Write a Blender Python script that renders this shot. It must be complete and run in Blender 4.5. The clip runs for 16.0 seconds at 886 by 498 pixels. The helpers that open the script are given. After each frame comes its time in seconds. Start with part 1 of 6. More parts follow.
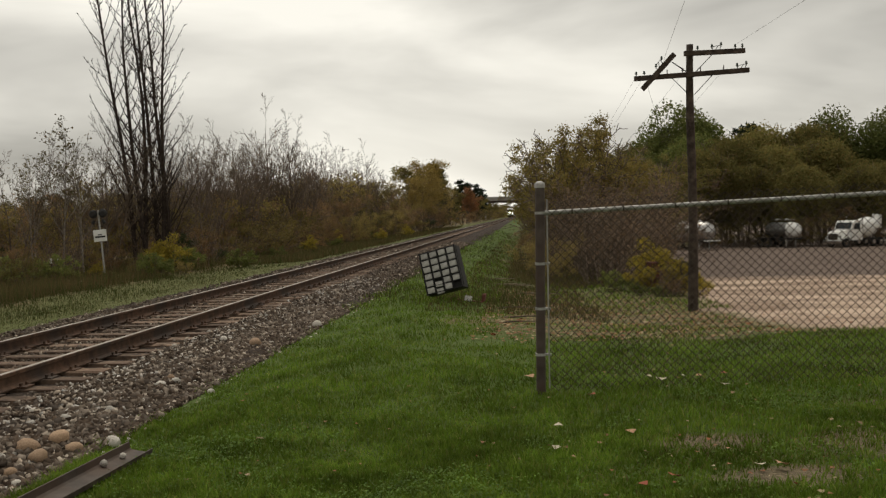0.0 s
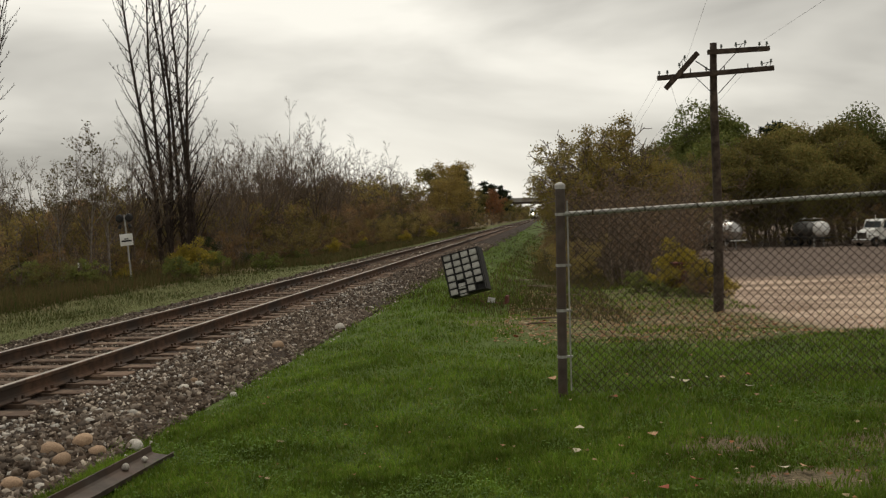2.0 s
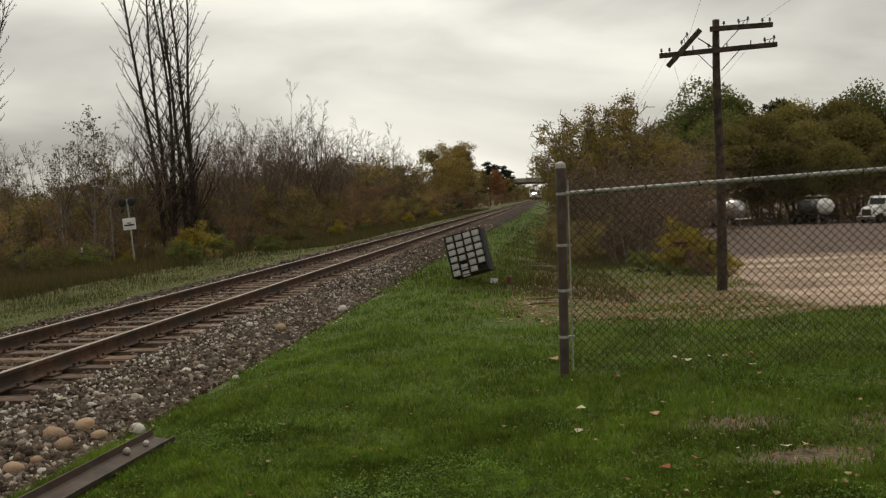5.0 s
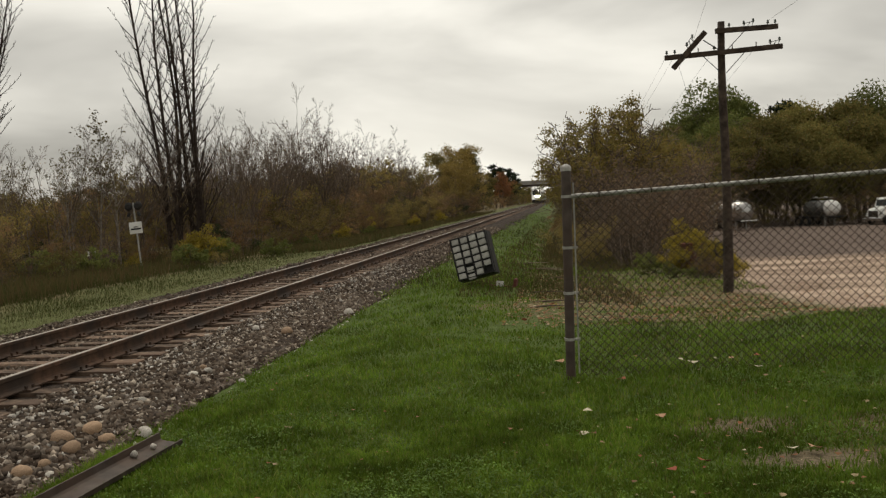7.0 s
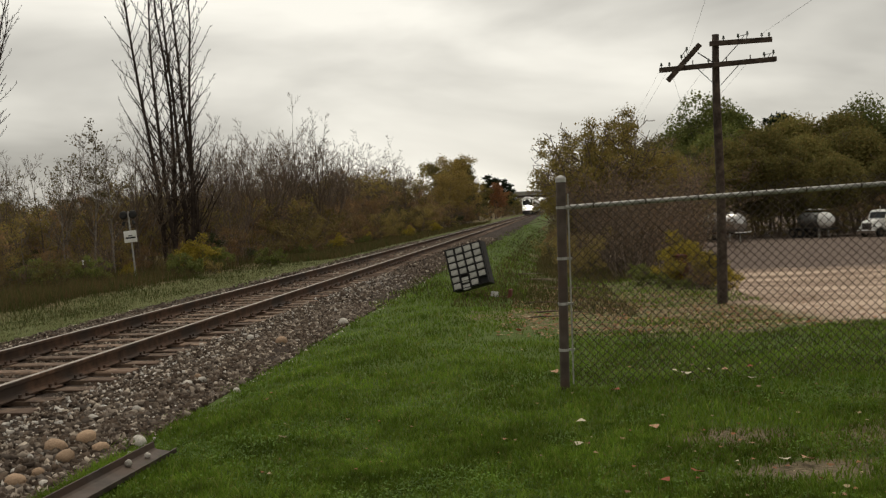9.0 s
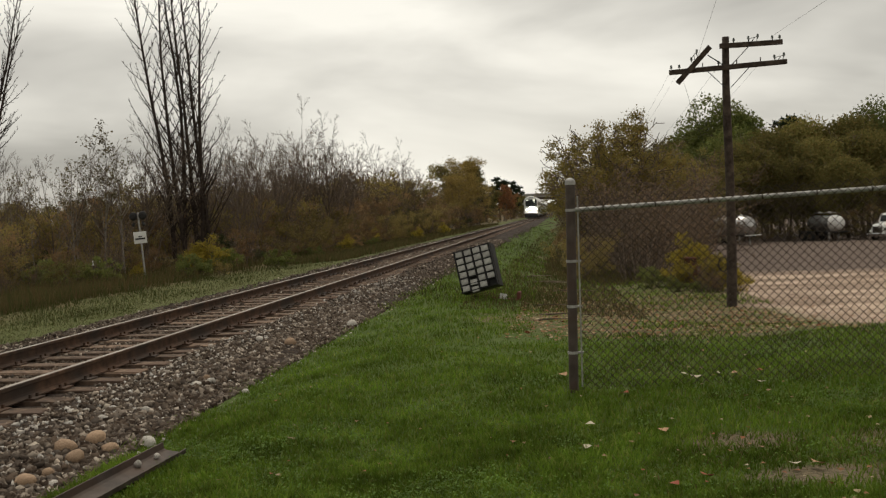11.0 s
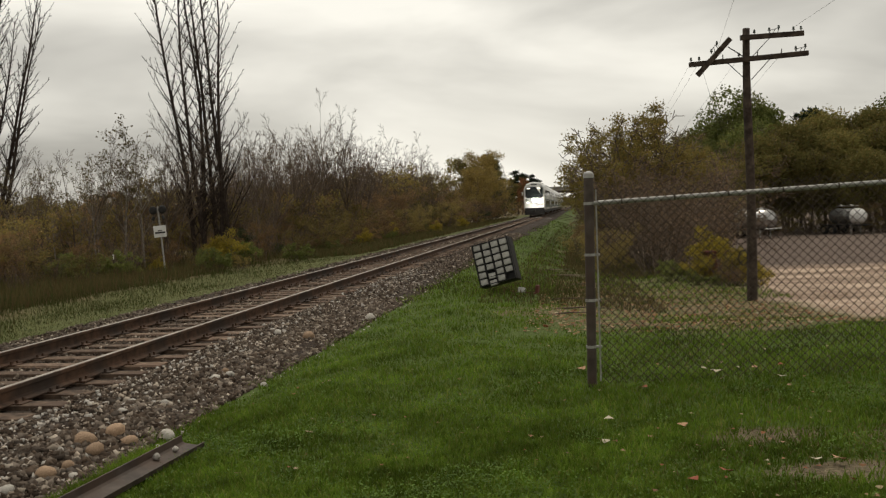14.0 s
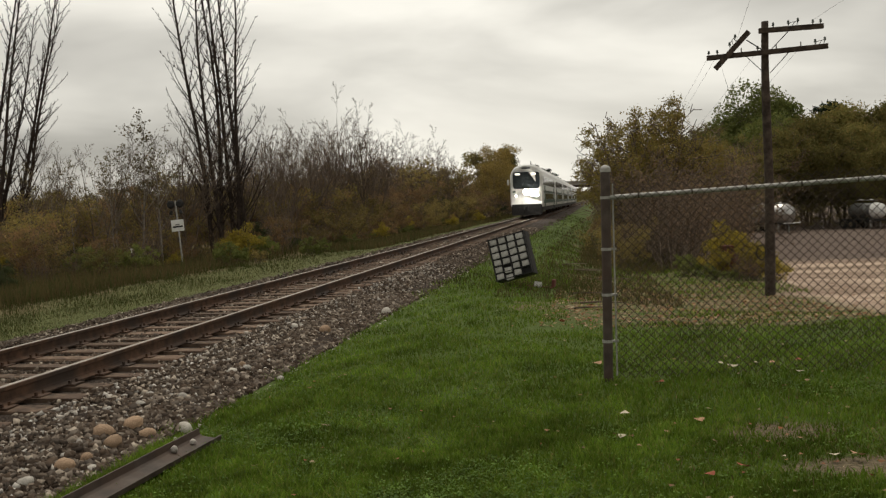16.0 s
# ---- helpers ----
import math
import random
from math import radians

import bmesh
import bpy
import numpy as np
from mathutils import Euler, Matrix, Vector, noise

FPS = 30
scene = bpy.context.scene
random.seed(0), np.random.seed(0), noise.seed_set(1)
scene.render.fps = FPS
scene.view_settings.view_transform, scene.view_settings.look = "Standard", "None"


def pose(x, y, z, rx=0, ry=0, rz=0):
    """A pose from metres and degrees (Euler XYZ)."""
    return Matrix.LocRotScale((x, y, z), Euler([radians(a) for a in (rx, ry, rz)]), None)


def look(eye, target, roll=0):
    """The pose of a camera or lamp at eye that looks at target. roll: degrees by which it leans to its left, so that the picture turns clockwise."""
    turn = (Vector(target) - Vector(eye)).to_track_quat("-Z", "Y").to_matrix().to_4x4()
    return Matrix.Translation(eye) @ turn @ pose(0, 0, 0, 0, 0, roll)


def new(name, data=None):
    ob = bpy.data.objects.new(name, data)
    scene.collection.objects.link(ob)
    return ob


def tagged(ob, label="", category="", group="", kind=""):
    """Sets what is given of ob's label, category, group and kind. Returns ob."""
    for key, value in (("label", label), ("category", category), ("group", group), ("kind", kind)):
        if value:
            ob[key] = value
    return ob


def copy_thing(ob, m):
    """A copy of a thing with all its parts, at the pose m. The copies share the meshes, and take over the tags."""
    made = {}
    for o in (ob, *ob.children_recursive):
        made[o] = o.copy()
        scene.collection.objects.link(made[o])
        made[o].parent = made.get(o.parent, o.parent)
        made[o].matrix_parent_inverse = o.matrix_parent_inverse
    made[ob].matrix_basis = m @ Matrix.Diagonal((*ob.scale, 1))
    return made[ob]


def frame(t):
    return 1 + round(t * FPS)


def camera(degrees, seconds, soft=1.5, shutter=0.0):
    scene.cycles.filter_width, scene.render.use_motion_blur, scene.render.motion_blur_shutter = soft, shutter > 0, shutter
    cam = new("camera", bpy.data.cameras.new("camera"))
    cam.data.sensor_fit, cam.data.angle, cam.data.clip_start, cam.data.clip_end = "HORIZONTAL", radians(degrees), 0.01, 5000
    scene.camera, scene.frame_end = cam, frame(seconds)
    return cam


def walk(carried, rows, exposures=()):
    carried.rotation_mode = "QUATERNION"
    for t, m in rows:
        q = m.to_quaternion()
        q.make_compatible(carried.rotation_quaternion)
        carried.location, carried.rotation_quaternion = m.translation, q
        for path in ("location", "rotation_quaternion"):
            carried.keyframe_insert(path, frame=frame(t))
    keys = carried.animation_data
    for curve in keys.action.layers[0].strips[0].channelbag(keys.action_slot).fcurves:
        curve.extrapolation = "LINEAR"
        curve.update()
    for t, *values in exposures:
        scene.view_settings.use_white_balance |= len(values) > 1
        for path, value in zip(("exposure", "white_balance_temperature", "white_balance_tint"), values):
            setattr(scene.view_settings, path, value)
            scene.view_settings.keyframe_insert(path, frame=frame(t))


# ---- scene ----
cam = camera(50.8, 16.0, soft=1.3)
PATH = [
    (0.0, pose(-0.069, -0.030, 1.534, 87.956, 1.166, 4.852)),
    (0.5, pose(-0.040, -0.019, 1.531, 87.821, 1.295, 4.872)),
    (1.0, pose(-0.033, -0.017, 1.535, 87.795, 1.614, 5.591)),
    (1.5, pose(-0.033, -0.004, 1.530, 87.822, 1.657, 6.122)),
    (2.0, pose(-0.030, -0.003, 1.537, 88.096, 1.613, 6.355)),
    (2.5, pose(-0.027, 0.006, 1.530, 87.592, 1.710, 6.211)),
    (3.0, pose(-0.023, 0.028, 1.530, 87.211, 1.917, 6.080)),
    (3.5, pose(-0.018, 0.034, 1.530, 87.409, 2.078, 6.249)),
    (4.0, pose(-0.012, 0.040, 1.531, 87.102, 2.136, 6.370)),
    (6.5, pose(-0.000, 0.032, 1.535, 86.912, 2.350, 6.843)),
    (7.0, pose(-0.002, 0.027, 1.535, 87.133, 2.376, 6.913)),
    (7.5, pose(-0.003, 0.028, 1.533, 87.219, 2.240, 6.717)),
    (8.0, pose(0.000, 0.012, 1.536, 87.574, 2.177, 6.511)),
    (8.5, pose(0.006, 0.004, 1.539, 87.789, 2.223, 6.543)),
    (9.0, pose(-0.001, -0.000, 1.537, 87.747, 2.090, 6.606)),
    (11.5, pose(-0.005, -0.004, 1.540, 87.900, 1.917, 7.313)),
    (12.0, pose(-0.003, -0.008, 1.538, 87.777, 1.930, 7.520)),
    (12.5, pose(0.000, 0.000, 1.540, 87.704, 2.000, 7.689)),
    (13.0, pose(-0.002, 0.005, 1.539, 87.602, 1.990, 7.582)),
    (13.5, pose(-0.004, 0.019, 1.535, 87.555, 2.008, 7.764)),
    (14.0, pose(-0.001, 0.021, 1.539, 87.528, 2.004, 8.273)),
    (14.5, pose(0.003, 0.021, 1.539, 87.459, 2.101, 8.690)),
    (15.0, pose(0.004, 0.027, 1.535, 87.522, 2.102, 9.003)),
    (15.5, pose(0.000, 0.024, 1.537, 87.373, 1.949, 9.107)),
    (16.0, pose(0.001, 0.022, 1.538, 87.213, 1.992, 9.276)),
]
walk(cam, PATH)

# ---- world, sun, exposure ----
world = bpy.data.worlds.new("overcast_sky")
scene.world = world
world.use_nodes = True
wn, wl = world.node_tree.nodes, world.node_tree.links
wn.clear()
w_out = wn.new("ShaderNodeOutputWorld")
w_sky = wn.new("ShaderNodeTexSky")
w_sky.sky_type, w_sky.sun_disc = "NISHITA", False
w_sky.sun_elevation, w_sky.sun_rotation = radians(58), radians(-15)
w_bg1 = wn.new("ShaderNodeBackground")
w_bg1.inputs[1].default_value = 0.05
wl.new(w_sky.outputs[0], w_bg1.inputs[0])
w_co = wn.new("ShaderNodeTexCoord")
w_map = wn.new("ShaderNodeMapping")
w_map.inputs["Location"].default_value = (3.15, 0.42, 0.35)
w_map.inputs["Scale"].default_value = (1.0, 1.0, 3.4)
wl.new(w_co.outputs["Generated"], w_map.inputs[0])
w_n1 = wn.new("ShaderNodeTexNoise")
w_n1.inputs["Scale"].default_value, w_n1.inputs["Detail"].default_value = 2.1, 5
w_n1.inputs["Distortion"].default_value = 0.35
w_n1.inputs["Roughness"].default_value = 0.48
wl.new(w_map.outputs[0], w_n1.inputs["Vector"])
w_rmp = wn.new("ShaderNodeValToRGB")
w_rmp.color_ramp.elements[0].position, w_rmp.color_ramp.elements[0].color = 0.34, (0.42, 0.40, 0.355, 1)
w_rmp.color_ramp.elements[1].position, w_rmp.color_ramp.elements[1].color = 0.69, (1.12, 1.075, 0.955, 1)
# the cloud cover is thinner low in the sky ahead, where the daylight comes through
w_dot = wn.new("ShaderNodeVectorMath")
w_dot.operation = "DOT_PRODUCT"
wl.new(w_co.outputs["Generated"], w_dot.inputs[0])
w_dot.inputs[1].default_value = Vector((-0.16, 0.96, 0.22)).normalized()
w_gl = wn.new("ShaderNodeMapRange")
w_gl.interpolation_type = "SMOOTHSTEP"
w_gl.inputs["From Min"].default_value, w_gl.inputs["From Max"].default_value = 0.86, 1.0
w_gl.inputs["To Min"].default_value, w_gl.inputs["To Max"].default_value = -0.07, 0.085
wl.new(w_dot.outputs["Value"], w_gl.inputs[0])
w_add = wn.new("ShaderNodeMath")
w_add.operation = "ADD"
wl.new(w_n1.outputs[0], w_add.inputs[0])
wl.new(w_gl.outputs[0], w_add.inputs[1])
wl.new(w_add.outputs[0], w_rmp.inputs[0])
w_bg2 = wn.new("ShaderNodeBackground")
w_bg2.inputs[1].default_value = 0.95
wl.new(w_rmp.outputs[0], w_bg2.inputs[0])
w_mix = wn.new("ShaderNodeMixShader")
w_mix.inputs[0].default_value = 0.92
wl.new(w_bg1.outputs[0], w_mix.inputs[1])
wl.new(w_bg2.outputs[0], w_mix.inputs[2])
wl.new(w_mix.outputs[0], w_out.inputs[0])

sun = new("sun", bpy.data.lights.new("sun", "SUN"))
sun.data.energy, sun.data.angle, sun.data.color = 1.6, radians(40), (1.0, 0.93, 0.80)
sun.matrix_world = look((0, 0, 60), (10, -36, 0))
scene.view_settings.exposure = 0.0


# ---- materials ----
def surface(name, c1, c2, scale=5.0, rough=0.85, bump=0.3, metal=0.0, c3=None, scale3=0.7, per=0.0, spec=0.25, coords="Object", dist=0.02, detail=6):
    """Two colours mixed by fine noise, a third by a coarse one; per: how far objects differ in brightness."""
    m = bpy.data.materials.new(name)
    m.use_nodes = True
    n, l = m.node_tree.nodes, m.node_tree.links
    b = n["Principled BSDF"]
    b.inputs["Roughness"].default_value, b.inputs["Metallic"].default_value = rough, metal
    b.inputs["Specular IOR Level"].default_value = spec
    if coords == "World":
        src = n.new("ShaderNodeNewGeometry").outputs["Position"]
    else:
        src = n.new("ShaderNodeTexCoord").outputs["Object"]
    t = n.new("ShaderNodeTexNoise")
    t.inputs["Scale"].default_value, t.inputs["Detail"].default_value = scale, detail
    l.new(src, t.inputs["Vector"])
    r = n.new("ShaderNodeValToRGB")
    r.color_ramp.elements[0].position, r.color_ramp.elements[0].color = 0.33, (*c1, 1)
    r.color_ramp.elements[1].position, r.color_ramp.elements[1].color = 0.67, (*c2, 1)
    l.new(t.outputs[0], r.inputs[0])
    col = r.outputs[0]
    if c3:
        t3 = n.new("ShaderNodeTexNoise")
        t3.inputs["Scale"].default_value, t3.inputs["Detail"].default_value = scale3, 4
        l.new(src, t3.inputs["Vector"])
        r3 = n.new("ShaderNodeValToRGB")
        r3.color_ramp.elements[0].position, r3.color_ramp.elements[0].color = 0.47, (0, 0, 0, 1)
        r3.color_ramp.elements[1].position, r3.color_ramp.elements[1].color = 0.62, (1, 1, 1, 1)
        l.new(t3.outputs[0], r3.inputs[0])
        mx = n.new("ShaderNodeMix")
        mx.data_type = "RGBA"
        l.new(r3.outputs[0], mx.inputs[0])
        l.new(col, mx.inputs[6])
        mx.inputs[7].default_value = (*c3, 1)
        col = mx.outputs[2]
    if per:
        oi = n.new("ShaderNodeObjectInfo")
        mr = n.new("ShaderNodeMapRange")
        mr.inputs["To Min"].default_value, mr.inputs["To Max"].default_value = 1 - per, 1 + per
        l.new(oi.outputs["Random"], mr.inputs[0])
        hs = n.new("ShaderNodeHueSaturation")
        l.new(mr.outputs[0], hs.inputs["Value"])
        l.new(col, hs.inputs["Color"])
        col = hs.outputs[0]
    l.new(col, b.inputs["Base Color"])
    if bump:
        bp = n.new("ShaderNodeBump")
        bp.inputs["Strength"].default_value, bp.inputs["Distance"].default_value = bump, dist
        l.new(t.outputs[0], bp.inputs["Height"])
        l.new(bp.outputs[0], b.inputs["Normal"])
    return m


def island(name, colours, rough=0.85, spec=0.1, through_light=0.0, per=0.0):
    """Every loose piece of a mesh takes its own colour out of a ramp."""
    m = bpy.data.materials.new(name)
    m.use_nodes = True
    n, l = m.node_tree.nodes, m.node_tree.links
    b = n["Principled BSDF"]
    b.inputs["Roughness"].default_value = rough
    b.inputs["Specular IOR Level"].default_value = spec
    g = n.new("ShaderNodeNewGeometry")
    r = n.new("ShaderNodeValToRGB")
    e = r.color_ramp.elements
    while len(e) < len(colours):
        e.new(0.5)
    for i, c in enumerate(colours):
        e[i].position, e[i].color = i / max(1, len(colours) - 1), (*c, 1)
    l.new(g.outputs["Random Per Island"], r.inputs[0])
    col = r.outputs[0]
    if per:
        oi = n.new("ShaderNodeObjectInfo")
        mr = n.new("ShaderNodeMapRange")
        mr.inputs["To Min"].default_value, mr.inputs["To Max"].default_value = 1 - per, 1 + per
        l.new(oi.outputs["Random"], mr.inputs[0])
        hs = n.new("ShaderNodeHueSaturation")
        l.new(mr.outputs[0], hs.inputs["Value"])
        l.new(col, hs.inputs["Color"])
        col = hs.outputs[0]
    l.new(col, b.inputs["Base Color"])
    if through_light:
        tr = n.new("ShaderNodeBsdfTranslucent")
        l.new(col, tr.inputs[0])
        mx = n.new("ShaderNodeMixShader")
        mx.inputs[0].default_value = through_light
        l.new(b.outputs[0], mx.inputs[1])
        l.new(tr.outputs[0], mx.inputs[2])
        l.new(mx.outputs[0], n["Material Output"].inputs[0])
    return m


def patchy(m, scale, low, high, fine=9.0):
    """Lightens and darkens a blade material in drifts over the plan."""
    n, l = m.node_tree.nodes, m.node_tree.links
    ramp = [q for q in n if q.bl_idname == "ShaderNodeValToRGB"][0]
    pos = n.new("ShaderNodeNewGeometry").outputs["Position"]
    mul = n.new("ShaderNodeMath")
    mul.operation = "MULTIPLY"
    for k, (sc, lo, hi) in enumerate(((scale, low, high), (fine, 0.72, 1.28))):
        t = n.new("ShaderNodeTexNoise")
        t.inputs["Scale"].default_value, t.inputs["Detail"].default_value = sc, 3
        l.new(pos, t.inputs["Vector"])
        r = n.new("ShaderNodeMapRange")
        r.inputs["From Min"].default_value, r.inputs["From Max"].default_value = 0.35, 0.65
        r.inputs["To Min"].default_value, r.inputs["To Max"].default_value = lo, hi
        l.new(t.outputs[0], r.inputs[0])
        l.new(r.outputs[0], mul.inputs[k])
    hs = n.new("ShaderNodeHueSaturation")
    l.new(mul.outputs[0], hs.inputs["Value"])
    targets = [k.to_socket for k in ramp.outputs[0].links]
    l.new(ramp.outputs[0], hs.inputs["Color"])
    for q in targets:
        l.new(hs.outputs[0], q)
    return m


def glowing(name, colour, strength):
    m = bpy.data.materials.new(name)
    m.use_nodes = True
    b = m.node_tree.nodes["Principled BSDF"]
    b.inputs["Base Color"].default_value = (*colour, 1)
    b.inputs["Emission Color"].default_value = (*colour, 1)
    b.inputs["Emission Strength"].default_value = strength
    return m


M_RAIL_SIDE = surface("rusted_rail", (0.05, 0.029, 0.019), (0.125, 0.07, 0.043), 9, 0.8, 0.3, c3=(0.05, 0.035, 0.027), scale3=1.1, coords="World")
M_RAIL_TOP = surface("worn_rail_top", (0.20, 0.165, 0.135), (0.34, 0.30, 0.26), 3, 0.42, 0.05, metal=1.0, coords="World")
M_TIE = surface("weathered_tie", (0.05, 0.034, 0.025), (0.22, 0.15, 0.105), 7, 0.9, 0.7, c3=(0.13, 0.085, 0.06), scale3=2.0, per=0.4)
M_TIE.node_tree.nodes["Noise Texture"].inputs["Scale"].default_value = 9
M_BED = surface("ballast_bed", (0.018, 0.012, 0.009), (0.075, 0.054, 0.041), 34, 1.0, 1.0, c3=(0.034, 0.022, 0.016), scale3=0.9, coords="World", dist=0.05)
M_STONES = island("ballast_stone", [(0.028, 0.02, 0.015), (0.11, 0.082, 0.062), (0.045, 0.032, 0.024), (0.155, 0.125, 0.10), (0.04, 0.028, 0.02), (0.105, 0.088, 0.075), (0.23, 0.19, 0.155), (0.06, 0.048, 0.04), (0.105, 0.076, 0.056), (0.45, 0.39, 0.32)], 1.0, 0.05)
M_STONE_PALE = surface("pale_stone", (0.42, 0.38, 0.33), (0.6, 0.57, 0.52), 14, 0.85, 0.4, per=0.2)
M_STONE_TAN = surface("tan_stone", (0.27, 0.175, 0.11), (0.45, 0.32, 0.215), 11, 0.85, 0.4, per=0.3)
M_GRASS = island("grass_blade", [(0.085, 0.145, 0.015), (0.12, 0.195, 0.022), (0.15, 0.225, 0.029), (0.105, 0.16, 0.018), (0.22, 0.235, 0.06)], 0.8, 0.08, 0.3)
patchy(M_GRASS, 1.3, 0.62, 1.35)
M_CLOVER = patchy(island("clover_leaf", [(0.06, 0.115, 0.015), (0.09, 0.155, 0.022), (0.11, 0.18, 0.03), (0.075, 0.13, 0.016)], 0.7, 0.15, 0.2), 1.7, 0.7, 1.3)
M_DRYGRASS = island("dry_grass_blade", [(0.10, 0.085, 0.035), (0.16, 0.12, 0.055), (0.07, 0.085, 0.028), (0.13, 0.085, 0.045), (0.06, 0.09, 0.025)], 0.9, 0.05, 0.2)
M_VERGE = island("verge_grass_blade", [(0.042, 0.06, 0.016), (0.065, 0.08, 0.022), (0.10, 0.082, 0.036), (0.048, 0.06, 0.02)], 0.9, 0.04, 0.2)
M_BARK = surface("grey_brown_bark", (0.085, 0.063, 0.048), (0.19, 0.148, 0.114), 6, 0.95, 0.6, per=0.3)
M_BARK_DARK = surface("dark_bark", (0.03, 0.022, 0.018), (0.07, 0.052, 0.042), 6, 0.95, 0.6)
M_BARK_PALE = surface("pale_bark", (0.13, 0.11, 0.09), (0.27, 0.24, 0.205), 7, 0.9, 0.4)
M_POLE = surface("weathered_pole_wood", (0.03, 0.022, 0.018), (0.085, 0.065, 0.052), 8, 0.95, 0.6)
M_GALV = surface("galvanised_steel", (0.30, 0.29, 0.27), (0.45, 0.44, 0.42), 18, 0.55, 0.15, metal=0.5)
M_POST = surface("painted_steel_post", (0.055, 0.04, 0.034), (0.10, 0.078, 0.066), 9, 0.6, 0.2, c3=(0.075, 0.05, 0.04), scale3=4)
M_MESH = surface("fence_wire", (0.035, 0.025, 0.018), (0.075, 0.055, 0.042), 20, 0.7, 0.1)
M_BLACK = surface("black_paint", (0.012, 0.012, 0.012), (0.03, 0.028, 0.027), 8, 0.6, 0.2)
M_RUBBER = surface("black_rubber", (0.012, 0.012, 0.012), (0.028, 0.027, 0.026), 10, 0.85, 0.2)
M_WHITE = surface("white_paint", (0.72, 0.72, 0.70), (0.82, 0.82, 0.80), 2, 0.4, 0.05, c3=(0.66, 0.65, 0.62), scale3=1.5)
M_GREEN = surface("green_paint", (0.012, 0.045, 0.03), (0.018, 0.06, 0.04), 2, 0.4, 0.05)
M_YELLOW = surface("yellow_paint", (0.60, 0.33, 0.015), (0.72, 0.42, 0.03), 3, 0.4, 0.05)
M_STEEL = surface("polished_tank_steel", (0.36, 0.35, 0.34), (0.5, 0.49, 0.48), 3, 0.3, 0.05, metal=0.9)
M_STEEL_DULL = surface("dull_tank_steel", (0.10, 0.10, 0.10), (0.26, 0.26, 0.25), 2.2, 0.45, 0.1, metal=0.7)
M_CHROME = surface("chrome", (0.6, 0.6, 0.6), (0.7, 0.7, 0.7), 3, 0.15, 0.0, metal=1.0)
M_CONCRETE = surface("bridge_concrete", (0.28, 0.27, 0.25), (0.40, 0.39, 0.36), 0.8, 0.9, 0.3, c3=(0.22, 0.2, 0.18), scale3=0.2)
M_BRICKRED = surface("rust_red_paint", (0.095, 0.03, 0.024), (0.15, 0.055, 0.042), 7, 0.8, 0.3)
M_GLASS_DARK = surface("dark_window", (0.012, 0.016, 0.018), (0.03, 0.035, 0.038), 1.5, 0.12, 0.0)
M_TILE = surface("grey_block_face", (0.34, 0.33, 0.31), (0.50, 0.485, 0.46), 20, 0.85, 0.4, per=0.12)
M_LAMP = glowing("headlight", (1.0, 0.95, 0.82), 75)
M_NUMLAMP = glowing("lit_number_board", (1.0, 0.95, 0.8), 1.6)
M_INSUL = surface("insulator_glass", (0.06, 0.07, 0.065), (0.12, 0.14, 0.13), 8, 0.25, 0.0)


# ---- building helpers ----
def part(name, bm, material, parent=None, label="", smooth=False):
    """Links a bmesh as one mesh object, under a thing where one is given."""
    me = bpy.data.meshes.new(name)
    bm.to_mesh(me)
    bm.free()
    if smooth:
        me.polygons.foreach_set("use_smooth", [True] * len(me.polygons))
    for m in material if isinstance(material, (list, tuple)) else [material]:
        me.materials.append(m)
    ob = new(name, me)
    if parent:
        ob.parent = parent
    if label:
        ob["label"] = label
    return ob


def raw(name, verts, faces, material, parent=None, smooth=False):
    """The same for plain arrays of corners and faces."""
    me = bpy.data.meshes.new(name)
    if isinstance(faces, np.ndarray):
        k, n = faces.shape[1], len(faces)
        me.vertices.add(len(verts))
        me.vertices.foreach_set("co", np.asarray(verts, dtype=np.float32).ravel())
        me.loops.add(n * k)
        me.loops.foreach_set("vertex_index", faces.astype(np.int32).ravel())
        me.polygons.add(n)
        me.polygons.foreach_set("loop_start", np.arange(0, n * k, k, dtype=np.int32))
        me.update(calc_edges=True)
    else:
        me.from_pydata([tuple(v) for v in verts], [], faces)
    if smooth:
        me.polygons.foreach_set("use_smooth", [True] * len(me.polygons))
    me.materials.append(material)
    ob = new(name, me)
    if parent:
        ob.parent = parent
    return ob


def empty(name, m, label, category, group="", kind=""):
    ob = new(name)
    ob.matrix_basis = m
    return tagged(ob, label, category, group, kind)


def box(bm, x0, x1, y0, y1, z0, z1, bevel=0.0, m=None):
    r = bmesh.ops.create_cube(bm, size=1.0)
    t = Matrix.Translation(((x0 + x1) / 2, (y0 + y1) / 2, (z0 + z1) / 2)) @ Matrix.Diagonal((x1 - x0, y1 - y0, z1 - z0, 1))
    bmesh.ops.transform(bm, matrix=(m @ t) if m else t, verts=r["verts"])
    if bevel:
        es = list({e for v in r["verts"] for e in v.link_edges})
        bmesh.ops.bevel(bm, geom=es, offset=bevel, segments=2, affect="EDGES", profile=0.5)
    return bm


def rod(bm, a, b, r0, r1=None, sides=8):
    """A round bar from a to b."""
    a, b = Vector(a), Vector(b)
    d = b - a
    m = Matrix.Translation((a + b) / 2) @ d.to_track_quat("Z", "Y").to_matrix().to_4x4()
    bmesh.ops.create_cone(bm, cap_ends=True, segments=sides, radius1=r0, radius2=r0 if r1 is None else r1, depth=d.length, matrix=m)
    return bm


